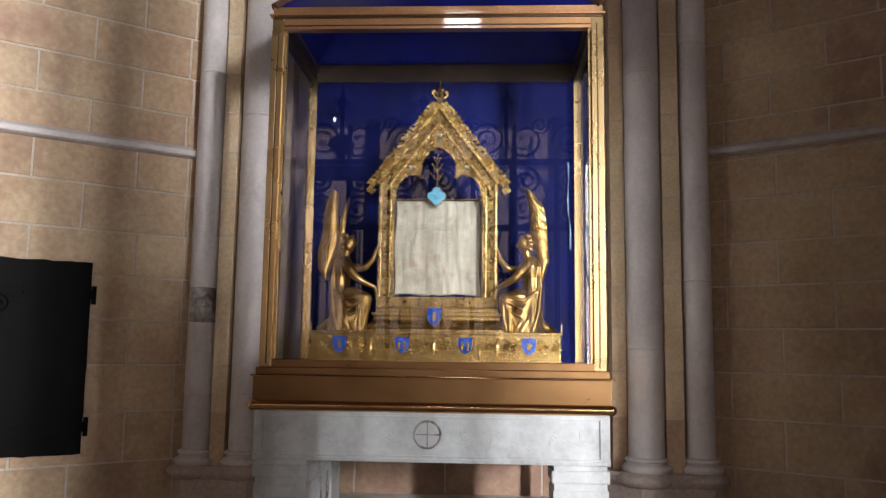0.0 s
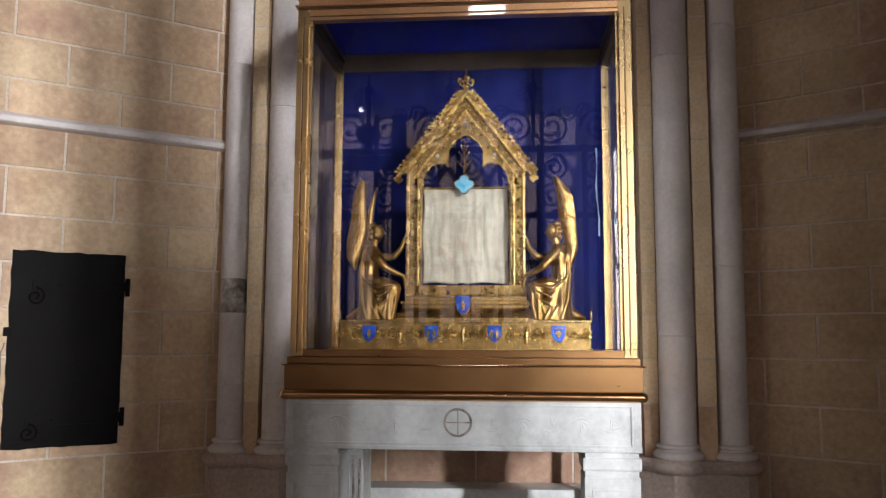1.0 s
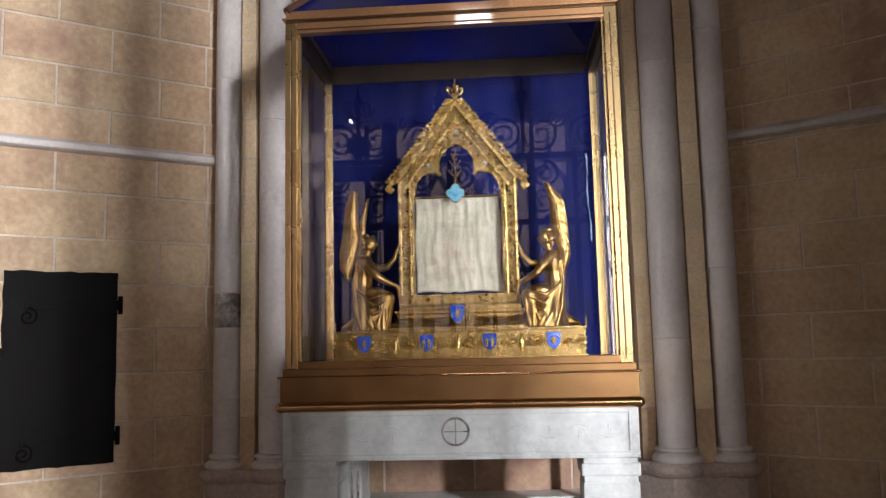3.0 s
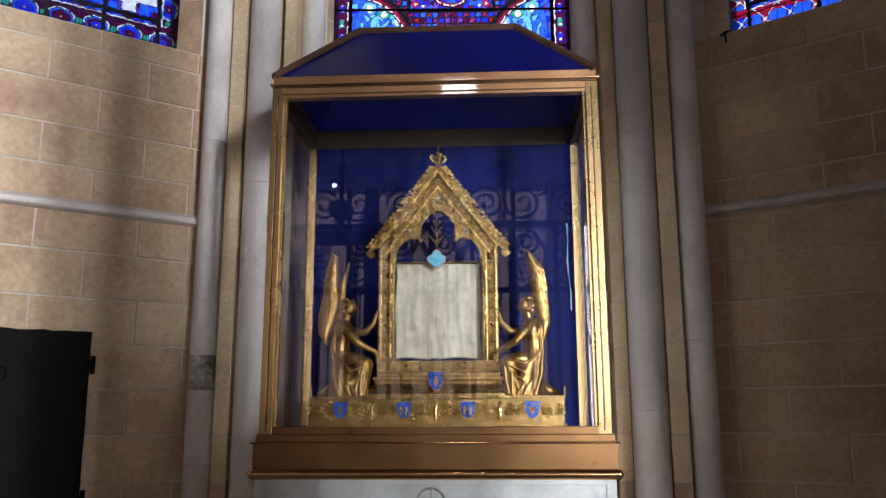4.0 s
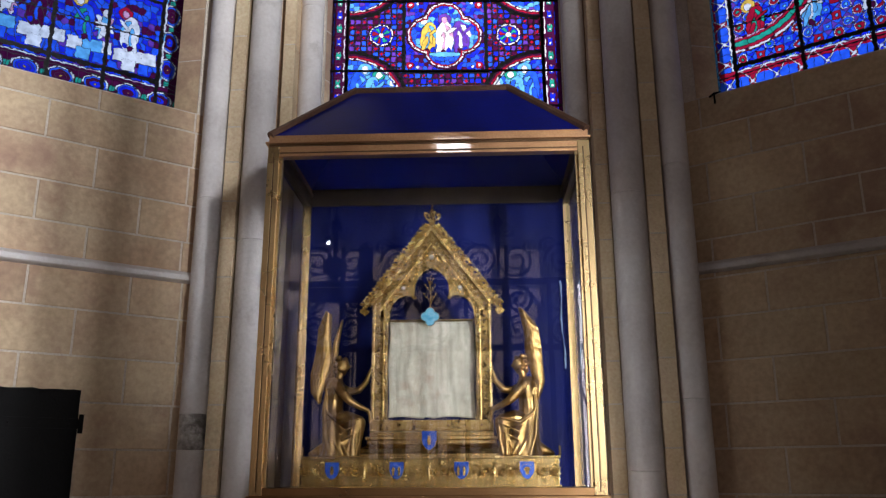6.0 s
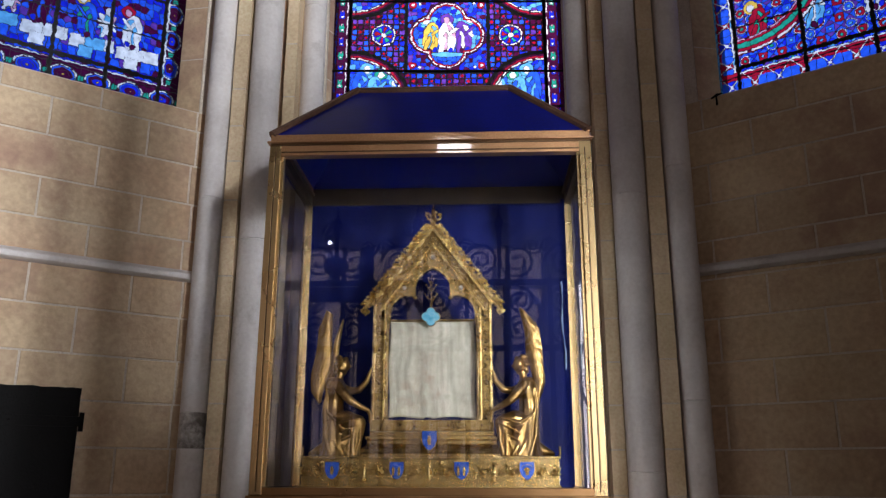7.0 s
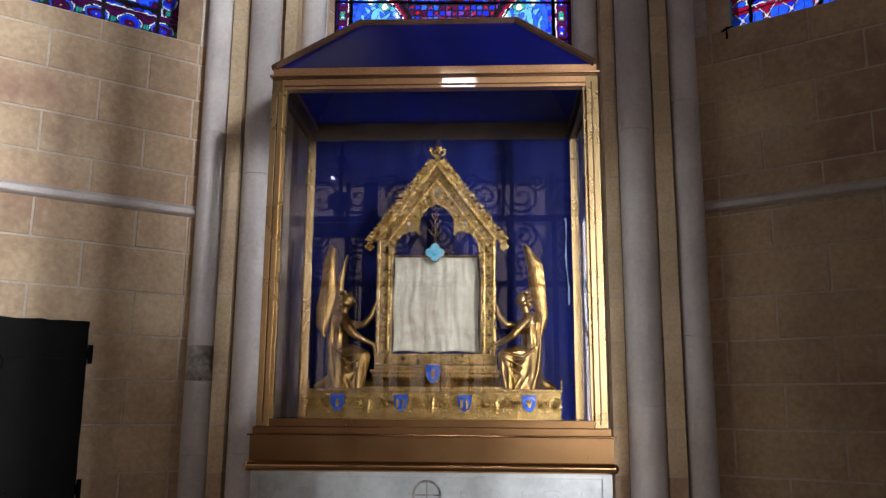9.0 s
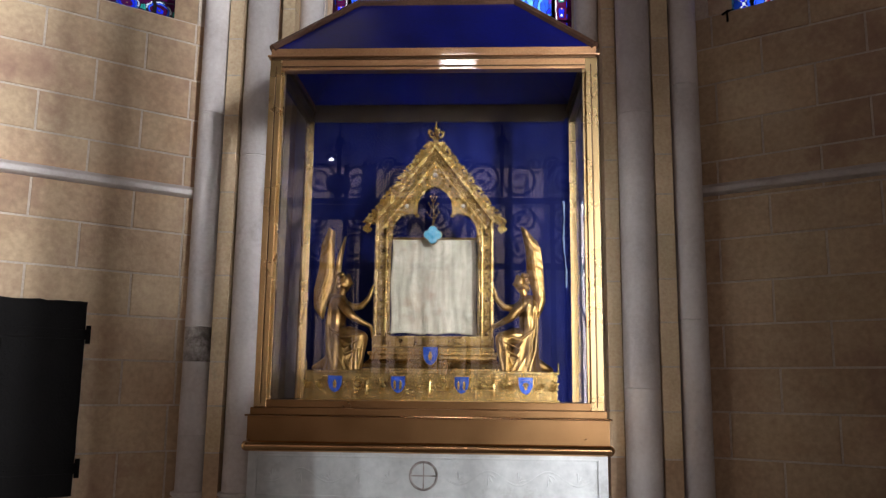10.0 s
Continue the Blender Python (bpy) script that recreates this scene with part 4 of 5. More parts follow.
for k in range(4):
    j = (k + 1) % 4
    part("roof_panel", slab([(*E4[k], ZE), (*E4[j], ZE), (*T4[j], ZT), (*T4[k], ZT)], 0.008), BLUEPAINT, case, "dark blue glossy roof sheet")
    part("hip_bar", tube([(*E4[k], ZE), (*T4[k], ZT + 0.004)], 0.025, sides=8), RIB, case)
    part("ridge_bar", tube([(*T4[k], ZT), (*T4[j], ZT)], 0.025, sides=8), RIB, case)
    # Added sheet; its brighter blue stands in for light under the roof.
    part("bright_underside", slab([(E4[k][0] * 0.97, 0.468 + (E4[k][1] - 0.468) * 0.97, ZE - 0.004), (E4[j][0] * 0.97, 0.468 + (E4[j][1] - 0.468) * 0.97, ZE - 0.004), (T4[j][0], T4[j][1], ZT - 0.02), (T4[k][0], T4[k][1], ZT - 0.02)], 0.004), LINING, case, "added brighter blue sheet under the roof")
part("roof_panel", slab([(*T4[0], ZT), (*T4[1], ZT), (*T4[2], ZT), (*T4[3], ZT)], 0.008), BLUEPAINT, case)
# cloth-covered back and glass
bm = bmesh.new()
nx, nz = 60, 24
grid = [[bm.verts.new((-0.81 + 1.62 * i / nx, 0.868 - 0.004 * math.sin(i * 0.9 + 0.3 * math.sin(j * 0.5)) * (0.4 + 0.6 * math.sin(i * 0.23) ** 2) - (0.03 if i in (nx, ) else 0), 1.505 + 1.80 * j / nz)) for j in range(nz + 1)] for i in range(nx + 1)]
for i in range(nx):
    for j in range(nz):
        bm.faces.new((grid[i][j], grid[i + 1][j], grid[i + 1][j + 1], grid[i][j + 1]))
back = part("back_panel", box(-0.81, 0.81, 0.876, 0.90, 1.505, 3.30), BLUEPAINT, case)
part("cloth", bm, VELVET, back, "deep blue cloth lining, slightly creased", smooth=60)
# Pale strip paints the light caught along a fold of the blue cloth.
HEM_GLINT = surface("hem_glint_blue", (0.12, 0.19, 0.30), (0.30, 0.40, 0.52), 0.35, scale=12, fine=60, bump=0.1)
edge_ = [(0.784 + 0.005 * math.sin(k * 0.28) + 0.0015 * math.sin(k * 1.3) - 0.0004 * k, 0.858, 2.22 + 0.017 * k) for k in range(33)]
bm = bmesh.new()
tube(edge_, [0.0042 + 0.0022 * math.sin(k * 0.45) for k in range(33)], bm, 6)
part("fold_glint", bm, HEM_GLINT, back, "pale blue strip for light caught on a cloth fold", smooth=True)
for nme, b in (("front_glass", (-0.806, 0.806, 0.026, 0.034, 1.54, 3.287)), ("side_glass", (-0.842, -0.834, 0.062, 0.872, 1.54, 3.287)), ("side_glass", (0.834, 0.842, 0.062, 0.872, 1.54, 3.287))):
    g = part(nme, box(*b), CLEAR, case, "clear glass pane")
    g.visible_shadow = False

# ---------------------------------------------------------------- reliquary in the case
rel = thing("reliquary", (0.0, 0.45, 1.537), "gilded gabled reliquary holding a framed old silk veil", "reliquary")
CX = 0.003
base = part("frieze_base", box(CX - 0.658, CX + 0.658, 0.16, 0.76, 1.548, 1.682, bevel=0.003), GOLD, rel, "gilded base with scrollwork frieze")
part("top_moulding", box(CX - 0.668, CX + 0.668, 0.146, 0.77, 1.680, 1.694, bevel=0.004), GOLD, base)
part("foot_moulding", box(CX - 0.667, CX + 0.667, 0.148, 0.77, 1.537, 1.552, bevel=0.004), GOLD, base)


def shield(x, y, z, w, h, parent, emblem):
    out = [(-0.5, 0.5), (0.5, 0.5), (0.5, 0.05), (0.42, -0.18), (0.25, -0.38), (0, -0.5), (-0.25, -0.38), (-0.42, -0.18), (-0.5, 0.05)]
    s = part("shield", extrude_profile([(px * w, pz * h) for px, pz in out], 0.012, Matrix.Translation((x, y - 0.012, z))), GOLD, parent)
    part("enamel_field", extrude_profile([(px * w * 0.88, pz * h * 0.88) for px, pz in out], 0.005, Matrix.Translation((x, y - 0.016, z))), ENAMEL, s, "bright blue enamel field")
    bm = bmesh.new()
    if emblem == 0:
        ball((x, y - 0.016, z + 0.16 * h), 0.10 * w, bm, 1, (1, 0.3, 1))
        extrude_profile([(-0.08 * w, -0.2 * h), (0.08 * w, -0.2 * h), (0.13 * w, 0.05 * h), (0, 0.2 * h), (-0.13 * w, 0.05 * h)], 0.004, Matrix.Translation((x, y - 0.02, z)), bm)
    elif emblem == 1:
        for dx in (-0.2, 0.16):
            extrude_profile([(-0.07 * w, -0.25 * h), (0.07 * w, -0.25 * h), (0.09 * w, 0.1 * h), (0, 0.25 * h), (-0.09 * w, 0.1 * h)], 0.004, Matrix.Translation((x + dx * w, y - 0.02, z)), bm)
    else:
        extrude_profile([(-0.1 * w, -0.2 * h), (0.1 * w, -0.2 * h), (0.12 * w, 0), (0.24 * w, 0.02 * h), (0.1 * w, 0.18 * h), (-0.1 * w, 0.18 * h), (-0.24 * w, 0.02 * h), (-0.12 * w, 0)], 0.004, Matrix.Translation((x, y - 0.02, z)), bm)
        tube([(x + 0.36 * w * math.cos(a), y - 0.018, z + 0.12 * h + 0.2 * h * math.sin(a)) for a in [math.pi * k / 10 for k in range(11)]], 0.002, bm, 5)
    part("emblem", bm, GOLD, s)
    return s


def curl(cx, y, cz, r, turns, spin, bm, thick=0.0042, start=0.0):
    n = int(18 * turns)
    pts = []
    for k in range(n + 1):
        a = start + spin * 2 * math.pi * turns * k / n
        rr = r * (1 - 0.78 * k / n)
        pts.append((cx + rr * math.cos(a), y, cz + rr * math.sin(a)))
    tube(pts, [thick * (1 - 0.3 * k / n) for k in range(n + 1)], bm, 6)
    ball(pts[-1], thick * 1.9, bm, 1)
    return bm


for k, sx in enumerate((-0.495, -0.165, 0.165, 0.495)):
    shield(CX + sx, 0.158, 1.621, 0.082, 0.098, base, (0, 1, 1, 2)[k])
for k in range(5):
    cx = CX + (-0.600, -0.33, 0.0, 0.33, 0.600)[k]
    for s_ in (-1, 1):
        bm = bmesh.new()
        for n_, (dx, r) in enumerate(((0.043, 0.034), (0.094, 0.030)) if 0 < k < 4 else ((0.030, 0.030),)):
            x = cx + s_ * dx
            curl(x, 0.153, 1.620, r, 1.3, s_ * (1 if n_ else -1), bm, 0.0058, math.pi / 2 + n_)
            ball((x, 0.152, 1.620), 0.009, bm, 1)
            for a in range(7):
                ball((x + r * 1.08 * math.cos(a * 0.9 + k), 0.154, 1.620 + r * 1.12 * math.sin(a * 0.9 + k)), 0.0062, bm, 1, (1.5, 0.8, 0.8))
            for dz in (-0.042, 0.042):
                ball((x + 0.022 * s_, 0.154, 1.620 + dz), 0.0075, bm, 1, (1.7, 0.7, 0.8))
        part("scrollwork", bm, RELIEF, base, smooth=True)
    if 0 < k < 4:
        bm = tube([(cx, 0.156, 1.570), (cx, 0.150, 1.612), (cx, 0.152, 1.640), (cx, 0.156, 1.645)], [0.010, 0.013, 0.008, 0.004], sides=8)
        ball((cx, 0.152, 1.655), 0.0095, bm, 2)
        part("relief_figure", bm, RELIEF, base, smooth=True)
for x, y in ((-0.655, 0.17), (0.665, 0.17)):
    part("corner_knob", lathe([(0.004, 0), (0.007, 0.01), (0.004, 0.02), (0.006, 0.035), (0.002, 0.05)], (CX + x, y, 1.694), sides=10), GOLD, base, smooth=True)
# stepped pedestal with an ogee front
PY = 0.30
ogee = [(hw - 0.014, z) for hw, z in ((0.415, 1.694), (0.415, 1.708), (0.405, 1.714), (0.395, 1.735), (0.372, 1.752), (0.362, 1.762), (0.362, 1.778), (0.372, 1.786), (0.372, 1.80), (0.350, 1.806), (0.350, 1.826))]
bm = bmesh.new()
rows = []
for hw, z in ogee:
    o = hw - 0.35
    rows.append([bm.verts.new(p) for p in ((CX - hw, PY + 0.05 - o, z), (CX + hw, PY + 0.05 - o, z), (CX + hw, 0.70, z), (CX - hw, 0.70, z))])
for r0, r1 in zip(rows, rows[1:]):
    for i in range(4):
        bm.faces.new((r0[i], r0[(i + 1) % 4], r1[(i + 1) % 4], r1[i]))
bm.faces.new(rows[0])
bm.faces.new(rows[-1])
ped = part("pedestal", bm, GOLD, rel, smooth=25)
for k in range(9):
    x = CX - 0.32 + 0.08 * k
    if abs(x - CX) > 0.07:
        part("rosette", ball((x, PY + 0.03, 1.768), 0.008, sub=1, squash=(1.3, 0.7, 1)), GOLD, ped)
cs = shield(CX - 0.008, PY - 0.005, 1.775, 0.088, 0.112, ped, 0)
for s_ in (-1, 1):
    bm = bmesh.new()
    curl(CX + s_ * 0.075, PY - 0.004, 1.742, 0.024, 1.3, s_, bm, 0.005, 2.2)
    curl(CX + s_ * 0.105, PY - 0.002, 1.735, 0.014, 1.2, -s_, bm, 0.004, 0.5)
    ball((CX + s_ * 0.06, PY - 0.006, 1.765), 0.011, bm, 1)
    part("scroll_bracket", bm, GOLD, ped, smooth=True)
# frame: sill, two pilasters, gable with trefoil arch
FY = 0.37
sill = part("frame_sill", box(CX - 0.334, CX + 0.334, FY - 0.03, 0.50, 1.826, 1.886, bevel=0.003), GOLD_DARK, rel)
bm = bmesh.new()
for k in range(46):
    ball((CX - 0.318 + 0.636 * k / 45, FY - 0.031, 1.834), 0.0055, bm, 1)
    if abs(k - 22.5) < 17:
        ball((CX - 0.318 + 0.636 * k / 45, FY - 0.031, 1.882), 0.0045, bm, 1)
tagged(part("beading", bm, RELIEF, sill, smooth=True), kind="stuff")
for k in range(7):
    part("stud", ball((CX - 0.27 + 0.09 * k, FY - 0.031, 1.858), 0.009, sub=1, squash=(1, 0.7, 1)), (GOLD if k % 2 else DARKBRASS), sill)
for s_ in (-1, 1):
    a, b = sorted((CX + s_ * 0.326, CX + s_ * 0.262))
    pil = part("pilaster", box(a, b, FY, 0.50, 1.886, 2.535, bevel=0.003), GOLD_DARK, rel, "studded gilt pilaster")
    for off in (0.321, 0.266):
        part("moulding", box(*sorted((CX + s_ * off - 0.006, CX + s_ * off + 0.006)), FY - 0.012, FY + 0.004, 1.826, 2.53, bevel=0.003), RELIEF, pil)
    bm = bmesh.new()
    for k in range(58):
        ball((CX + s_ * 0.330, FY - 0.006, 1.84 + 0.0119 * k), 0.005, bm, 1)
    tagged(part("beading", bm, RELIEF, pil, smooth=True), kind="stuff")
    for k in range(7):
        part("stud", ball((CX + s_ * 0.294, FY - 0.002, 1.90 + 0.093 * k), 0.010, sub=2, squash=(1, 0.8, 1)), GOLD if k % 2 else DARKBRASS, pil)
    bm = bmesh.new()
    for k in range(26):
        ball((CX + s_ * 0.294 + 0.012 * math.sin(k * 1.9), FY - 0.001, 1.90 + 0.0225 * k), 0.006, bm, 1, (1.5, 0.6, 0.8))
    tagged(part("filigree", bm, GOLD, pil, smooth=True), kind="stuff")
    col = part("colonnette", lathe([(0.016, 1.886), (0.016, 1.90), (0.010, 1.908), (0.0095, 2.39), (0.014, 2.396), (0.011, 2.404), (0.018, 2.43), (0.020, 2.445), (0.020, 2.452)], (CX + s_ * 0.252, FY + 0.005, 0), sides=14), GOLD, rel, smooth=40)
# gable plate with a trefoil opening
inner = [(0.240, 2.452), (0.238, 2.490), (0.222, 2.530), (0.192, 2.562), (0.155, 2.578), (0.122, 2.578), (0.100, 2.566), (0.099, 2.600), (0.097, 2.640), (0.078, 2.684), (0.045, 2.716), (0.0, 2.738)]
outer = [(0.285, 2.452), (0.285, 2.500), (0.282, 2.530), (0.265, 2.560), (0.225, 2.612), (0.190, 2.658), (0.160, 2.697), (0.130, 2.736), (0.100, 2.775), (0.065, 2.820), (0.035, 2.860), (0.0, 2.905)]
ins = [(-x, z) for x, z in inner[:-1]] + [(x, z) for x, z in inner[::-1]]
ous = [(-x, z) for x, z in outer[:-1]] + [(x, z) for x, z in outer[::-1]]
bm = bmesh.new()
cols = [[bm.verts.new((CX + x, y, z)) for (x, z) in pts] for pts, y in ((ins, FY), (ous, FY), (ous, FY + 0.06), (ins, FY + 0.06))]
for i in range(len(ins) - 1):
    for c0, c1 in ((0, 1), (1, 2), (2, 3), (3, 0)):
        bm.faces.new((cols[c0][i], cols[c1][i], cols[c1][i + 1], cols[c0][i + 1]))
for i in (0, -1):
    bm.faces.new([c[i] for c in cols])
gab = part("gable_plate", bm, GOLD, rel, "gilt gable with a trefoil arch")
bm = bmesh.new()
dense = []
for p, q in zip(ins, ins[1:]):
    k = max(1, int(math.hypot(q[0] - p[0], q[1] - p[1]) / 0.0095))
    dense += [(p[0] + (q[0] - p[0]) * i / k, p[1] + (q[1] - p[1]) * i / k) for i in range(k)]
for x, z in dense:
    ball((CX + x, FY - 0.002, z), 0.0052, bm, 1)
tagged(part("arch_beading", bm, RELIEF, gab, smooth=True), kind="stuff")
for x, z, r in ((0, 2.80, 0.015), (0.16, 2.62, 0.013), (-0.16, 2.62, 0.013), (0.225, 2.575, 0.009), (-0.225, 2.575, 0.009), (0.085, 2.735, 0.008), (-0.085, 2.735, 0.008), (0.262, 2.50, 0.010), (-0.262, 2.50, 0.010), (0.045, 2.775, 0.007), (-0.045, 2.775, 0.007), (0.125, 2.665, 0.008), (-0.125, 2.665, 0.008)):
    st = part("cabochon", ball((CX + x, FY - 0.002, z), r, sub=2, squash=(1, 0.7, 1)), PEARL if r > 0.012 else GOLD_DARK, gab)
    bm = bmesh.new()
    for k in range(6):
        a = k * math.pi / 3 + x * 20
        ball((CX + x + 1.5 * r * math.cos(a), FY - 0.001, z + 1.5 * r * math.sin(a)), r * 0.42, bm, 1)
    part("claw_setting", bm, GOLD, st, smooth=True)
for s_ in (-1, 1):
    part("cusp_knob", ball((CX + s_ * 0.099, FY + 0.01, 2.566), 0.014, sub=2), GOLD, gab, smooth=True)
# raking mouldings, crest and finial
for s_ in (-1, 1):
    def rake(t, off):
        # a point along the slope, off metres outwards
        x, z = 0.334 * (1 - t), 2.520 + 0.440 * t
        return CX + s_ * (x + off * 0.797), z + off * 0.604
    rk = None
    for off0, off1, y0, y1, mat, nm in ((-0.050, -0.002, FY - 0.004, 0.50, GOLD_DARK, "raking_band"), (-0.060, -0.048, FY - 0.018, FY + 0.03, RELIEF, "raking_moulding"), (-0.004, 0.012, FY - 0.026, 0.52, RELIEF, "raking_moulding")):
        pts = [rake(0.0, off0), rake(1.0, off0), rake(1.0, off1), rake(0.0, off1)]
        pts[1] = (CX, pts[1][1] + (abs(pts[1][0] - CX)) * 1.317 * (1 if s_ * (pts[1][0] - CX) > 0 else -1))
        pts[2] = (CX, pts[2][1] + (abs(pts[2][0] - CX)) * 1.317 * (1 if s_ * (pts[2][0] - CX) > 0 else -1))
        ob = part(nm, extrude_profile(pts, y1 - y0, Matrix.Translation((0, y0, 0))), mat, rk or rel)
        rk = rk or ob
    for k in range(9):
        x, z = rake(0.06 + 0.105 * k, -0.026)
        part("stud", ball((x, FY - 0.006, z), 0.009 if k % 2 else 0.006, sub=2, squash=(1, 0.7, 1)), GOLD if k % 3 else DARKBRASS, rk)
    bm = bmesh.new()
    for k in range(44):
        x, z = rake(0.02 + 0.0215 * k, -0.026 + 0.009 * math.sin(k * 1.7))
        ball((x, FY - 0.005, z), 0.0055, bm, 1, (1.3, 0.6, 1.0))
    tagged(part("filigree", bm, GOLD, rk, smooth=True), kind="stuff")
    strip = [rake(-0.02, 0.010), rake(1.0, 0.010), rake(1.0, 0.040), rake(-0.03, 0.040)]
    strip[1] = (CX, strip[1][1] + abs(strip[1][0] - CX) * 1.317)
    strip[2] = (CX, strip[2][1] + abs(strip[2][0] - CX) * 1.317)
    part("crest_band", extrude_profile(strip, 0.010, Matrix.Translation((0, FY + 0.012, 0))), GOLD_DARK, rk)
    for k in range(23):
        bm = bmesh.new()
        t0 = -0.06 + 0.0475 * k
        for q, (dt, off, r) in enumerate(((0.0, 0.027, 0.0150), (0.024, 0.038, 0.0135), (0.010, 0.051, 0.0105), (0.030, 0.021, 0.0105))):
            x, z = rake(t0 + dt, off + 0.004 * math.sin(k * 2.1 + q))
            curl(x, FY - 0.006 + 0.010 * math.sin(k * 1.7 + 2 * q), z, r, 1.15, s_ * (1 if (k + q) % 2 else -1), bm, 0.0036, 0.9 * k + 1.6 * q)
        for q, (dt, off) in enumerate(((0.004, 0.060), (0.020, 0.050), (0.030, 0.030), (0.012, 0.014), (0.036, 0.056))):
            x, z = rake(t0 + dt, off)
            ball((x, FY - 0.010 + 0.012 * math.sin(k * 1.3 + q), z), 0.0046 + 0.0016 * math.sin(k + 2.0 * q), bm, 1)
        part("crest_leaf", bm, RELIEF, rk, smooth=True)
    bm = bmesh.new()
    for q in range(9):
        x, z = rake(-0.075 - 0.02 * (q % 3), 0.004 + 0.015 * (q // 3))
        curl(x, FY - 0.004 + 0.012 * math.sin(q * 2.0), z, 0.0095, 1.1, s_, bm, 0.0032, q * 1.1)
        ball((x, FY - 0.012, z - 0.008), 0.0055, bm, 1)
    part("eaves_leaf", bm, RELIEF, rk, smooth=True)
fin = part("finial", lathe([(0.020, 2.965), (0.024, 2.985), (0.012, 3.0), (0.014, 3.012), (0.026, 3.026), (0.022, 3.040), (0.010, 3.052), (0.011, 3.066), (0.015, 3.082), (0.010, 3.10), (0.004, 3.12), (0.006, 3.127), (0.001, 3.135)], (CX, FY + 0.03, 0), sides=14), RELIEF, rel, smooth=40)
for k in range(4):
    a = k * math.pi / 2 + 0.35
    px, py = CX + 0.034 * math.cos(a), FY + 0.03 + 0.034 * math.sin(a)
    bm = tube([(CX, FY + 0.03, 3.025), (px, py, 3.035), (px + 0.006 * math.cos(a), py, 3.06)], [0.007, 0.008, 0.006])
    ball((px + 0.004 * math.cos(a), py, 3.068), 0.014, bm, 2, (1.1, 1.1, 0.8))
    ball((px + 0.010 * math.cos(a), py + 0.01 * math.sin(a), 3.054), 0.010, bm, 1)
    part("leaf", bm, RELIEF, fin, smooth=True)
# rod, veil, jewel and sprig
part("rod", tube([(CX - 0.262, FY + 0.045, 2.442), (CX + 0.262, FY + 0.045, 2.442)], 0.006, sides=8), GOLD_DARK, rel)
part("lining", box(CX - 0.262, CX + 0.262, FY + 0.085, FY + 0.095, 1.886, 2.436), VELVET, rel, "dark blue lining behind the veil")
bm = bmesh.new()
nx, nz = 70, 50
def fold(i, j):
    u, v = i / nx, j / nz
    x = -0.243 + 0.478 * u + 0.004 * math.sin(v * 9 + u * 2)
    z0 = 1.903 + 0.006 * math.sin(u * 11) + (0.008 if 0.4 < u < 0.5 else 0)
    y = FY + 0.060 - 0.006 * noise.noise((u * 6.0, v * 1.8, 3.1)) - 0.004 * noise.noise((u * 22.0, v * 5.0, 8.2)) - 0.0012 * math.sin(u * 50 + v * 2.2)
    if u > 0.8 and v < 0.22:
        y -= 0.010 * (u - 0.8) / 0.2 * (1 if v > 0.22 - (u - 0.8) * 0.8 else 0.2)
    return (CX + x, y, z0 + (2.438 - z0) * v)
gr = [[bm.verts.new(fold(i, j)) for j in range(nz + 1)] for i in range(nx + 1)]
for i in range(nx):
    for j in range(nz):
        bm.faces.new((gr[i][j], gr[i + 1][j], gr[i + 1][j + 1], gr[i][j + 1]))
veil = part("veil", bm, VEIL, rel, "faded cream silk cloth, creased, hanging flat", smooth=True)
so = veil.modifiers.new("thickness", "SOLIDIFY")
so.thickness = 0.002
gx, gz = CX - 0.010, 2.455
bm = bmesh.new()
out = []
for k in range(48):
    a = 2 * math.pi * k / 48
    r = 0.034 + 0.016 * abs(math.cos(2 * a)) ** 0.8
    out.append((r * math.cos(a), r * math.sin(a)))
jew = part("jewel_mount", extrude_profile([(x * 1.10, z * 1.10) for x, z in out], 0.010, Matrix.Translation((gx, FY + 0.004, gz))), GOLD, rel)
part("jewel", extrude_profile(out, 0.012, Matrix.Translation((gx, FY - 0.004, gz))), TURQ, jew, "pale turquoise four-lobed jewel")
bm = tube([(gx, FY + 0.02, 2.50), (gx + 0.003, FY + 0.015, 2.58), (gx - 0.002, FY + 0.02, 2.66), (gx + 0.006, FY + 0.02, 2.700)], [0.006, 0.005, 0.004, 0.003], sides=7)
for z, dx, dz in ((2.575, 0.034, 0.022), (2.575, -0.034, 0.020), (2.625, 0.028, 0.026), (2.628, -0.026, 0.022), (2.66, 0.018, 0.028), (2.665, -0.016, 0.026), (2.545, 0.014, 0.02)):
    tube([(gx, FY + 0.018, z - 0.02), (gx + dx * 0.6, FY + 0.008, z - 0.012), (gx + dx, FY + 0.006, z + dz * 0.5)], [0.0035, 0.003, 0.002], bm, 6)
    ball((gx + dx, FY + 0.006, z + dz * 0.5), 0.008, bm, 1)
    ball((gx + dx * 0.5, FY + 0.004, z - 0.006), 0.006, bm, 1)
part("sprig", bm, GOLD, rel, "small gilt branch ornament", smooth=True)


# ---------------------------------------------------------------- kneeling winged statuettes
def along(line, v):
    """A point at a share of an open line of (x, z)."""
    f = v * (len(line) - 1)
    i = min(int(f), len(line) - 2)
    f -= i
    f = f * f * (3 - 2 * f) * 0.35 + f * 0.65
    return line[i][0] + (line[i + 1][0] - line[i][0]) * f, line[i][1] + (line[i + 1][1] - line[i][1]) * f


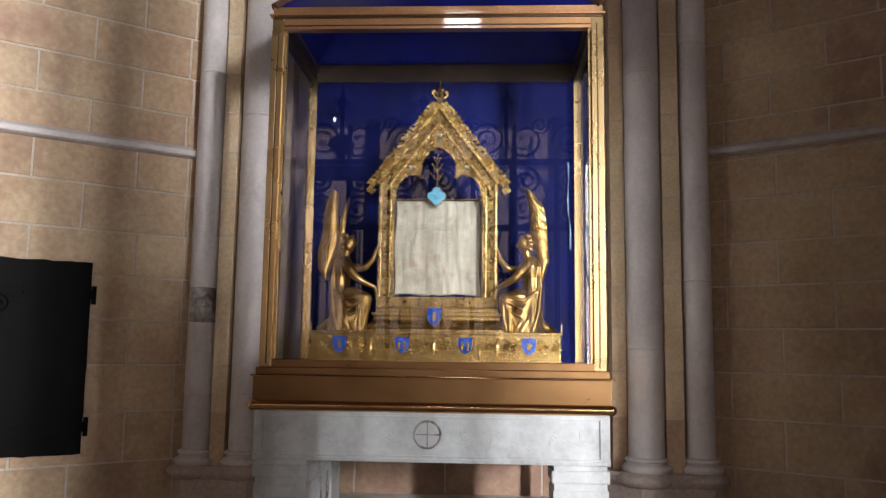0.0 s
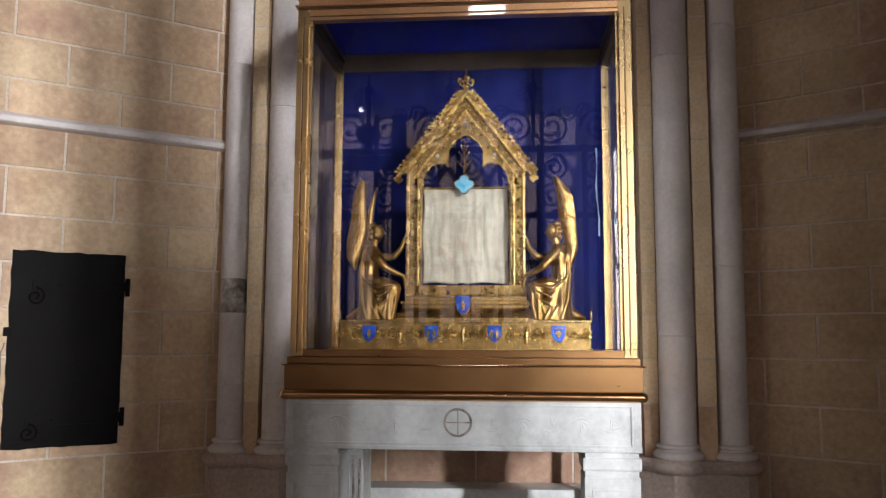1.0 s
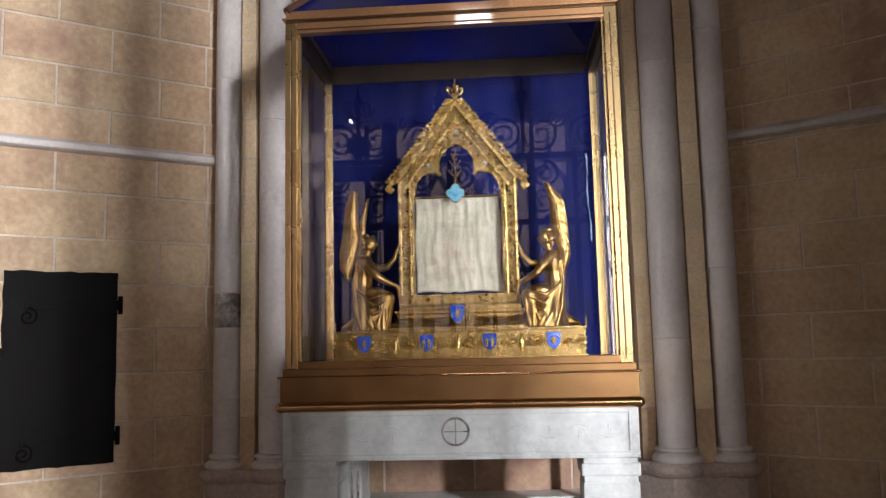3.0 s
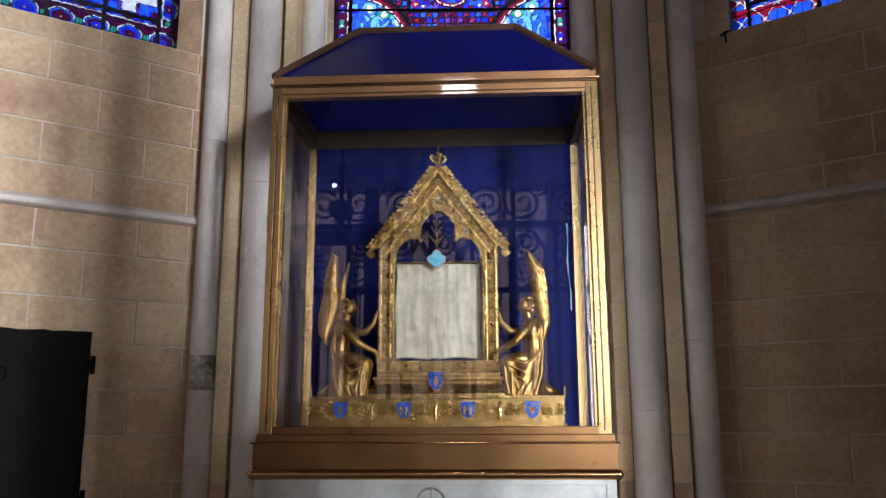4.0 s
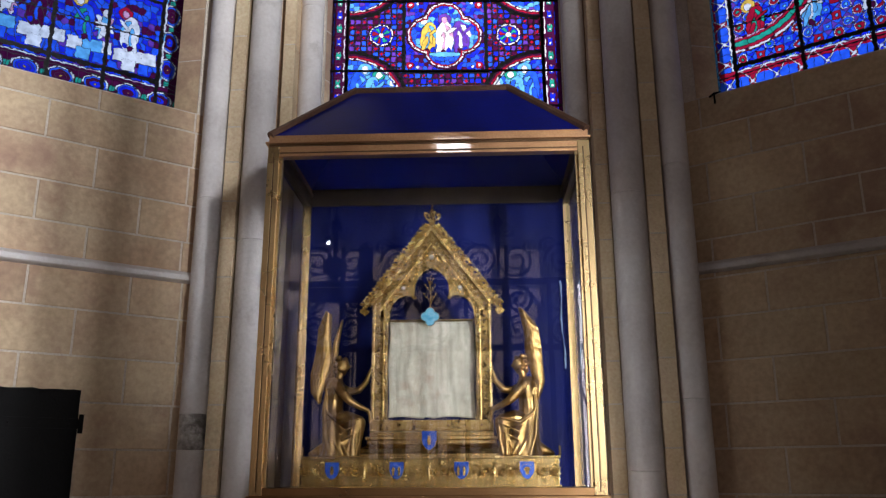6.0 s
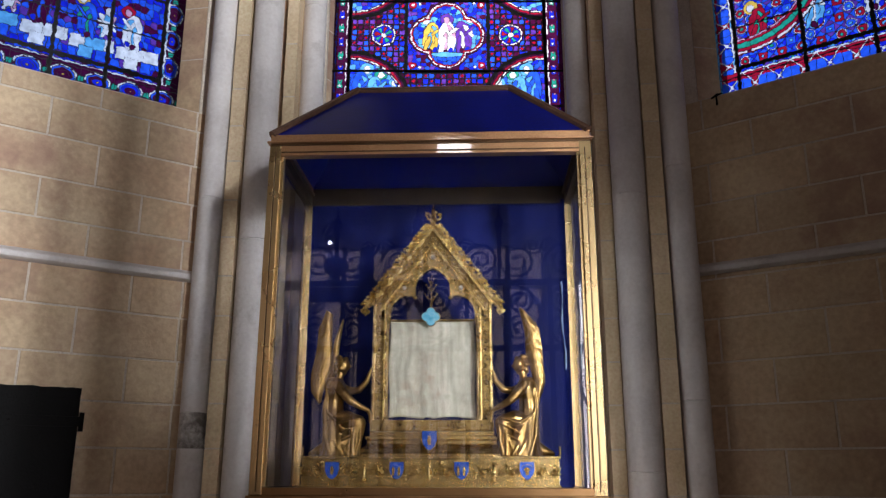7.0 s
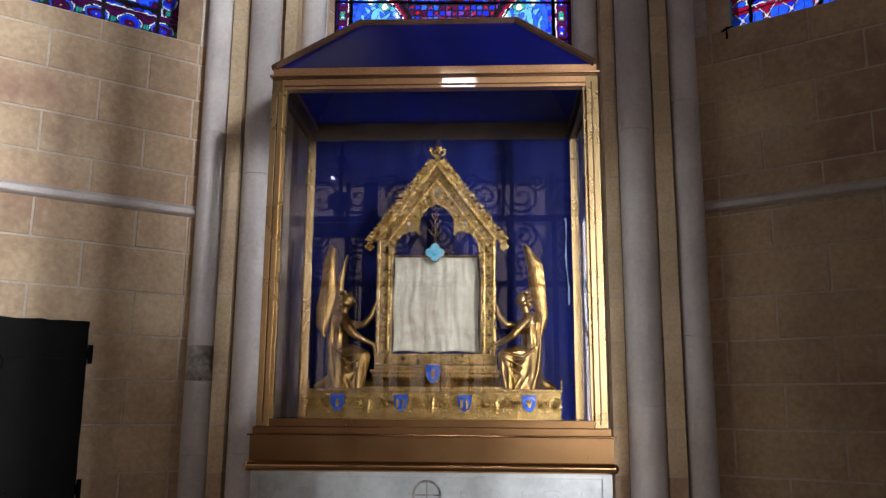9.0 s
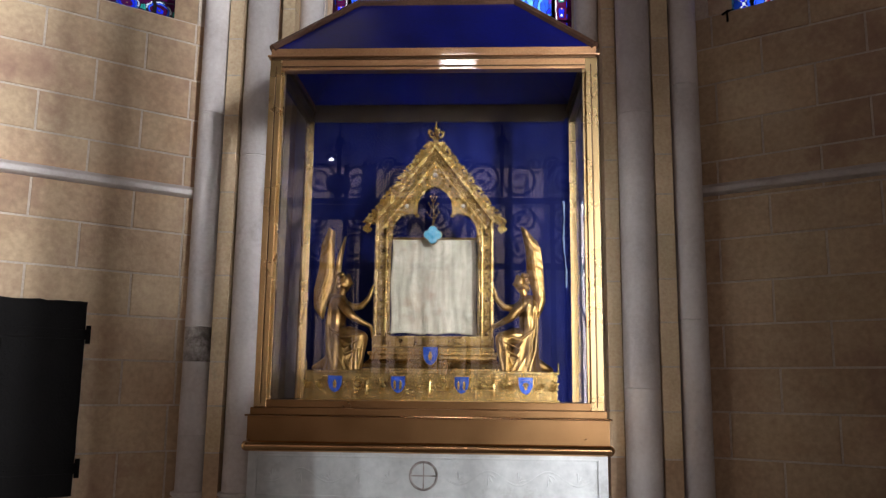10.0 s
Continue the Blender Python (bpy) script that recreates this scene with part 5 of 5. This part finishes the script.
def statuette(mirror, x_at, wings, label):
    bm = bmesh.new()

    def P(x, y, z):
        # x away from the shrine
        return Vector((x_at + mirror * x, 0.36 + y, 1.694 + z))

    def limb(pts, rad):
        tube([P(*p) for p in pts], rad, bm, 12)
        for p, r in ((pts[0], rad[0]), (pts[-1], rad[-1])):
            ball(P(*p), r, bm, 2)

    # upright draped torso running down into the spread hem, rippled into folds
    rings = [(0.415, 0.020, -0.008, 0.026, 0.030), (0.395, 0.024, -0.008, 0.044, 0.060), (0.36, 0.026, -0.006, 0.052, 0.070), (0.30, 0.030, -0.004, 0.047, 0.060), (0.25, 0.034, -0.004, 0.049, 0.062), (0.20, 0.028, -0.008, 0.060, 0.072), (0.14, 0.010, -0.014, 0.078, 0.084), (0.08, -0.006, -0.020, 0.090, 0.092), (0.03, -0.014, -0.022, 0.100, 0.098), (0.0, -0.014, -0.022, 0.106, 0.102)]
    sides = 72
    prev = None
    for z, cx, cy, rx, ry in rings:
        f = min(1.0, max(0.0, (0.40 - z) / 0.30))
        cur = []
        for k in range(sides):
            a = 2 * math.pi * k / sides
            w = 1 + f * (0.035 * math.sin(11 * a + 24 * z) + 0.06 * math.sin(5 * a + 1.3 - 12 * z))
            cur.append(bm.verts.new(P(cx + rx * w * math.cos(a), cy + ry * w * math.sin(a), z)))
        if prev:
            for k in range(sides):
                bm.faces.new((prev[k], prev[(k + 1) % sides], cur[(k + 1) % sides], cur[k]))
        else:
            bm.faces.new(cur)
        prev = cur
    bm.faces.new(prev[::-1])
    # raised knee, shin and the foot stretched out behind
    limb([(0.03, -0.02, 0.175), (-0.05, -0.055, 0.190), (-0.108, -0.065, 0.172)], [0.060, 0.050, 0.044])
    limb([(-0.108, -0.065, 0.172), (-0.098, -0.065, 0.09), (-0.088, -0.068, 0.010)], [0.044, 0.036, 0.034])
    limb([(0.05, 0.0, 0.055), (0.10, 0.01, 0.035), (0.155, 0.012, 0.016)], [0.045, 0.030, 0.013])
    # neck, face and curled hair
    limb([(0.012, -0.010, 0.40), (0.002, -0.016, 0.45)], [0.022, 0.019])
    ball(P(-0.014, -0.022, 0.486), 0.036, bm, 3, (0.92, 0.92, 1.15))
    ball(P(-0.048, -0.024, 0.480), 0.008, bm, 2)
    for k in range(22):
        a = k * 2.4
        h = 0.488 + 0.038 * math.sin(k * 0.8)
        ball(P(0.002 + 0.026 * math.cos(a), -0.016 + 0.030 * math.sin(a), h), 0.0145, bm, 2)
    # arms reaching to the frame
    limb([(0.010, -0.055, 0.375), (-0.034, -0.085, 0.325), (-0.066, -0.09, 0.290)], [0.030, 0.027, 0.022])
    limb([(-0.066, -0.09, 0.290), (-0.115, -0.08, 0.262), (-0.160, -0.06, 0.242)], [0.021, 0.016, 0.011])
    limb([(-0.160, -0.06, 0.242), (-0.172, -0.06, 0.215), (-0.172, -0.058, 0.178)], [0.011, 0.010, 0.006])
    limb([(0.010, 0.035, 0.372), (-0.050, 0.025, 0.350), (-0.098, 0.012, 0.355)], [0.028, 0.022, 0.018])
    limb([(-0.098, 0.012, 0.355), (-0.140, 0.01, 0.400), (-0.152, 0.01, 0.440)], [0.018, 0.014, 0.010])
    limb([(-0.152, 0.01, 0.440), (-0.164, 0.01, 0.472)], [0.011, 0.006])
    # long folds falling from the shoulder and gathering over knee and hip
    for k, (x0, x1, x2, x3, r) in enumerate(((0.062, 0.066, 0.030, -0.030, 0.010), (0.040, 0.046, 0.000, -0.062, 0.008), (0.070, 0.078, 0.062, 0.030, 0.012), (0.012, 0.020, -0.012, -0.020, 0.006))):
        limb([(x0, -0.052, 0.36), (x1, -0.054, 0.25), (x2, -0.090, 0.11), (x3, -0.116, 0.008)], [0.004, r * 0.8, r, r * 1.1])
    for k, (z0, dip, z1, r) in enumerate(((0.228, 0.172, 0.196, 0.009), (0.205, 0.125, 0.165, 0.006), (0.190, 0.085, 0.120, 0.011), (0.160, 0.050, 0.060, 0.007))):
        limb([(0.060 - 0.012 * k, -0.064, z0), (-0.02 - 0.008 * k, -0.102, dip), (-0.118 + 0.008 * k, -0.104, z1)], [0.004, r, 0.005])
    for x0, x1, r in ((-0.130, -0.108, 0.007), (-0.098, -0.092, 0.011), (-0.082, -0.048, 0.006)):
        limb([(x0, -0.098, 0.155), (x0 + 0.006, -0.105, 0.080), (x1, -0.110, 0.008)], [0.004, r, r * 1.1])
    # wings: broad blades of long feathers over rows of short rounded ones
    for wy, bow, edges in wings:
        n, m = 60, 26
        sheet = []
        for j in range(n + 1):
            v = j / n
            row = []
            for i in range(m + 1):
                u = i / m
                (x0, z0), (x1, z1) = along(edges[0], v), along(edges[1], v)
                x, z = x0 + (x1 - x0) * u, z0 + (z1 - z0) * u
                if v > 0.40:
                    rib = 0.0022 * abs(math.sin(math.pi * (u * 6.0 + 1.1 * v))) + 0.0010 * math.sin(v * 60 + u * 9)
                else:
                    q = (v / 0.40 * 5) % 1
                    rib = 0.0045 * abs(math.sin(math.pi * (u * 5 + 0.5 * (int(v / 0.40 * 5) % 2)))) * (0.35 + 0.65 * q)
                row.append((x, wy - bow * math.sin(math.pi * min(1.0, 0.15 + 0.8 * u)) + 0.02 * v, z, rib))
            sheet.append(row)
        front = [[bm.verts.new(P(x, y - 0.007 - rib, z)) for x, y, z, rib in row] for row in sheet]
        rear = [[bm.verts.new(P(x, y + 0.007, z)) for x, y, z, rib in row] for row in sheet]
        for j in range(n):
            for i in range(m):
                bm.faces.new((front[j][i], front[j][i + 1], front[j + 1][i + 1], front[j + 1][i]))
                bm.faces.new((rear[j][i], rear[j + 1][i], rear[j + 1][i + 1], rear[j][i + 1]))
        rim = [(0, i) for i in range(m)] + [(j, m) for j in range(n)] + [(n, m - i) for i in range(m)] + [(n - j, 0) for j in range(n)]
        for (j0, i0), (j1, i1) in zip(rim, rim[1:] + rim[:1]):
            bm.faces.new((front[j0][i0], front[j1][i1], rear[j1][i1], rear[j0][i0]))
        lead = [along(edges[0], k / 12) for k in range(13)]
        limb([(x, wy - 0.004 + 0.02 * k / 12, z) for k, (x, z) in enumerate(lead)], [0.010 - 0.0045 * k / 12 for k in range(13)])
    limb([(0.040, 0.02, 0.40), (0.075, 0.022, 0.40), (0.092, 0.02, 0.37)], [0.026, 0.024, 0.018])
    ob = alone("angel_statuette", bm, GILT_SMOOTH, label, "statuette", "statuettes beside the reliquary")
    rm = ob.modifiers.new("fuse", "REMESH")
    rm.mode, rm.voxel_size, rm.use_smooth_shade = "VOXEL", 0.0031, True
    sm = ob.modifiers.new("soften", "SMOOTH")
    sm.factor, sm.iterations = 0.5, 1
    return ob


LIT_WINGS = ((0.0, 0.014, (((0.082, 0.290), (0.074, 0.407), (0.054, 0.470), (0.030, 0.563), (0.030, 0.661), (0.0, 0.806)), ((0.090, 0.288), (0.128, 0.390), (0.122, 0.480), (0.116, 0.590), (0.104, 0.690), (0.030, 0.790)))),
             (0.065, 0.010, (((0.085, 0.34), (0.080, 0.46), (0.065, 0.60), (0.085, 0.742)), ((0.118, 0.34), (0.128, 0.46), (0.116, 0.60), (0.092, 0.738)))))
DIM_WINGS = ((-0.02, 0.016, (((0.112, 0.290), (0.096, 0.370), (0.070, 0.450), (0.056, 0.520), (0.066, 0.630), (0.066, 0.775)), ((0.120, 0.287), (0.162, 0.345), (0.166, 0.440), (0.142, 0.560), (0.134, 0.690), (0.096, 0.800)))),
             (0.060, 0.010, (((0.060, 0.40), (0.040, 0.52), (0.034, 0.62), (0.014, 0.757)), ((0.090, 0.40), (0.070, 0.52), (0.060, 0.63), (0.019, 0.755)))))
statuette(1, 0.492, LIT_WINGS, "gilded kneeling winged statuette beside the reliquary, brightly lit")
statuette(-1, -0.497, DIM_WINGS, "gilded kneeling winged statuette beside the reliquary, in half shade")

# ---------------------------------------------------------------- wrought iron grille and lamp behind the visitor
gri = thing("iron_grille", (0, -5.45, 0), "tall black wrought iron chapel grille with scrolls", "grille")
GY = -5.45
# Places and widths are chosen for shadow bands and the mirrored pattern.
STANDARDS = [(-3.9 + 0.5 * k, 0.05) for k in range(11)] + [(1.80, 0.04), (2.16, 0.04), (2.34, 0.06), (2.91, 0.08), (3.03, 0.07), (3.16, 0.06), (-1.12, 0.17), (0.58, 0.08), (3.30, 0.05), (3.48, 0.06), (3.85, 0.05)]
for k, (x, w) in enumerate(STANDARDS):
    part("standard", box(x - w / 2, x + w / 2, GY - 0.03, GY + 0.03, 0, 4.3 if k % 2 else 3.9, bevel=0.006), IRON, gri)
# Unseen solid panels added to block the key lamp.
part("key_block_panel", box(2.41, 2.87, GY - 0.05, GY + 0.05, 0, 3.2, bevel=0.02), IRON, gri)
part("key_block_panel", box(2.46, 2.60, GY - 0.05, GY + 0.05, 3.2, 4.5, bevel=0.02), IRON, gri)
part("pier_block_panel", box(4.02, 4.40, GY - 0.03, GY + 0.03, 2.70, 4.6, bevel=0.01), IRON, gri)
part("lock_rail", box(-1.80, -1.0, GY - 0.03, GY + 0.03, 3.62, 3.80, bevel=0.01), IRON, gri)
part("urn", lathe([(0.10, 3.86), (0.05, 3.89), (0.05, 3.93), (0.14, 4.0), (0.16, 4.08), (0.12, 4.15), (0.05, 4.18), (0.02, 4.22)], (-1.50, GY, 0), sides=20), IRON, gri, smooth=50)
for z in (0.15, 1.3, 3.05, 3.85):
    part("rail", box(-4.1, 4.1, GY - 0.02, GY + 0.02, z - 0.035, z + 0.035, bevel=0.005), IRON, gri)
# The gap in the bars lets a lamp mirror in the case post.
for k in range(66):
    x = -4.0 + 0.125 * k
    if abs((x * 2) % 1) > 0.05 and not 1.40 < x < 1.76:
        part("bar", box(x - 0.009, x + 0.009, GY - 0.009, GY + 0.009, 0.12, 3.05), IRON, gri)
for k in range(8):
    cx = -3.5 + 1.0 * k
    bm = bmesh.new()
    for s_ in ((-1,) if k == 5 else (-1, 1)):
        curl(cx + s_ * 0.22, GY, 3.28, 0.19, 1.9, s_, bm, 0.017, -math.pi / 2)
        curl(cx + s_ * 0.24, GY, 3.62, 0.17, 1.8, -s_, bm, 0.017, math.pi / 2)
        curl(cx + s_ * 0.22, GY, 4.12, 0.22, 1.9, s_, bm, 0.018, math.pi)
        curl(cx + s_ * 0.40, GY, 4.30, 0.11, 1.6, -s_, bm, 0.015, 0)
        curl(cx + s_ * 0.09, GY, 4.52, 0.11, 1.6, -s_, bm, 0.014, 0)
        tube([(cx + s_ * 0.02, GY, 2.4), (cx + s_ * 0.12, GY, 2.75), (cx + s_ * 0.04, GY, 3.05)], 0.014, bm, 7)
    tube([(cx - 0.06 * (k == 5), GY, 3.9), (cx, GY, 4.5), (cx, GY, 4.85)], [0.016, 0.03, 0.006], bm, 7)
    ball((cx, GY, 4.6), 0.06, bm, 2, (1, 0.6, 1.3))
    part("scrollwork", bm, IRON, gri, smooth=True)
def lamp_frame(name, x, z, w, h):
    """A stone frame added round a lamp that stands before the solid wall."""
    t = thing(name, (x, -12.1, z - h / 2), "added stone frame round a lamp before the ambulatory wall", "window", kind="structure")
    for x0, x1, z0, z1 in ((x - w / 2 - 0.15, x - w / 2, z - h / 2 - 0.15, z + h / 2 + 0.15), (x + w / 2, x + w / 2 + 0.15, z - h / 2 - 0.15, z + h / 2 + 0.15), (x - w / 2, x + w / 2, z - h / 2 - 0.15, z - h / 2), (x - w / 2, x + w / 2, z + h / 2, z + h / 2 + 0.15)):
        part("lamp_frame_bar", box(x0, x1, -12.2, -12.06, z0, z1, bevel=0.02), PLASTER, t)


# Frames added round the four unseen lamps; the wall has no openings.
lamp_frame("lamp_frame_4", -1.7, 4.0, 6.4, 4.2)
lamp_frame("lamp_frame_5", 2.62, 3.35, 0.75, 4.1)
lamp_frame("lamp_frame_6", -0.27, 8.36, 0.72, 0.36)
lamp_frame("lamp_frame_7", 7.2, 3.5, 0.60, 2.5)
# Unseen screen added to break up the fill lamp mirrored in the glass.
screen = thing("reflection_screen", (-1.2, -11.6, 0), "added screen of slim columns and pointed arches, patterning a reflection", "stone screen")
SY = -11.6
cols_x = [-4.1 + 0.55 * k + 0.08 * math.sin(k * 2.7) for k in range(12)]
for k, x in enumerate(cols_x):
    part("column", lathe([(0.11, 0.0), (0.11, 1.4), (0.075 + 0.03 * (k % 2), 1.5), (0.07 + 0.03 * (k % 2), 4.3), (0.13, 4.45), (0.13, 4.55)], (x, SY, 0), sides=12), PLASTER, screen, smooth=40)
for x0, x1 in zip(cols_x, cols_x[1:]):
    m_ = (x0 + x1) / 2
    h_ = 0.9 * (x1 - x0)
    path = [(x0, SY, 4.5), (x0 + 0.05, SY, 4.5 + 0.5 * h_), (m_ - 0.08, SY, 4.5 + 0.9 * h_), (m_, SY, 4.5 + 1.15 * h_), (m_ + 0.08, SY, 4.5 + 0.9 * h_), (x1 - 0.05, SY, 4.5 + 0.5 * h_), (x1, SY, 4.5)]
    part("arch", tube(path, 0.06, sides=8), PLASTER, screen)
    part("finial", tube([(m_, SY, 4.5 + 1.1 * h_), (m_, SY, 5.3), (m_, SY, 5.7)], [0.05, 0.09, 0.02], sides=8), PLASTER, screen)
part("parapet", box(-4.3, 2.1, SY - 0.12, SY + 0.12, 0.0, 1.45, bevel=0.02), PLASTER, screen)
part("cornice", box(-4.3, 2.1, SY - 0.08, SY + 0.08, 5.15, 5.28, bevel=0.02), PLASTER, screen)
part("rail", box(-4.3, 2.1, SY - 0.05, SY + 0.05, 3.0, 3.10, bevel=0.02), PLASTER, screen)
lamp = thing("pendant_lamp", (-2.28, -9.0, 5.4), "small pendant lamp with a bright bare bulb", "lamp")
EMIT, tt, pp = nodes("bulb_glow")
pp.inputs["Emission Color"].default_value, pp.inputs["Emission Strength"].default_value = (1, 0.93, 0.82, 1), 60
part("bulb", ball((-2.28, -9.0, 5.4), 0.037), EMIT, lamp)
part("cord", tube([(-2.28, -9.0, 5.45), (-2.28, -9.0, TOP)], 0.008), IRON, lamp)
part("shade", lathe([(0.03, 0.12), (0.05, 0.10), (0.11, 0.05), (0.10, 0.05), (0.045, 0.09), (0.028, 0.11)], (-2.28, -9.0, 5.37), sides=20), IRON, lamp, smooth=30)

# ---------------------------------------------------------------- stones of the walls
lay_stones(WALL_L, BAY_L, (0.585, 0.91, 1.52, 2.13), (0.595, 1.22, 1.84, 2.4), BAY_LEN, 4.068, 0.46)
lay_stones(WALL_R, BAY_R, (0.95, 1.58, 2.2), (0.64, 1.27, 1.9), BAY_LEN, 4.15, 0.46)
lay_stones(WALL_B, BAY_B, (0.95, 1.58), (0.64, 1.27, 1.9), 2.3, 4.12, 0.3)
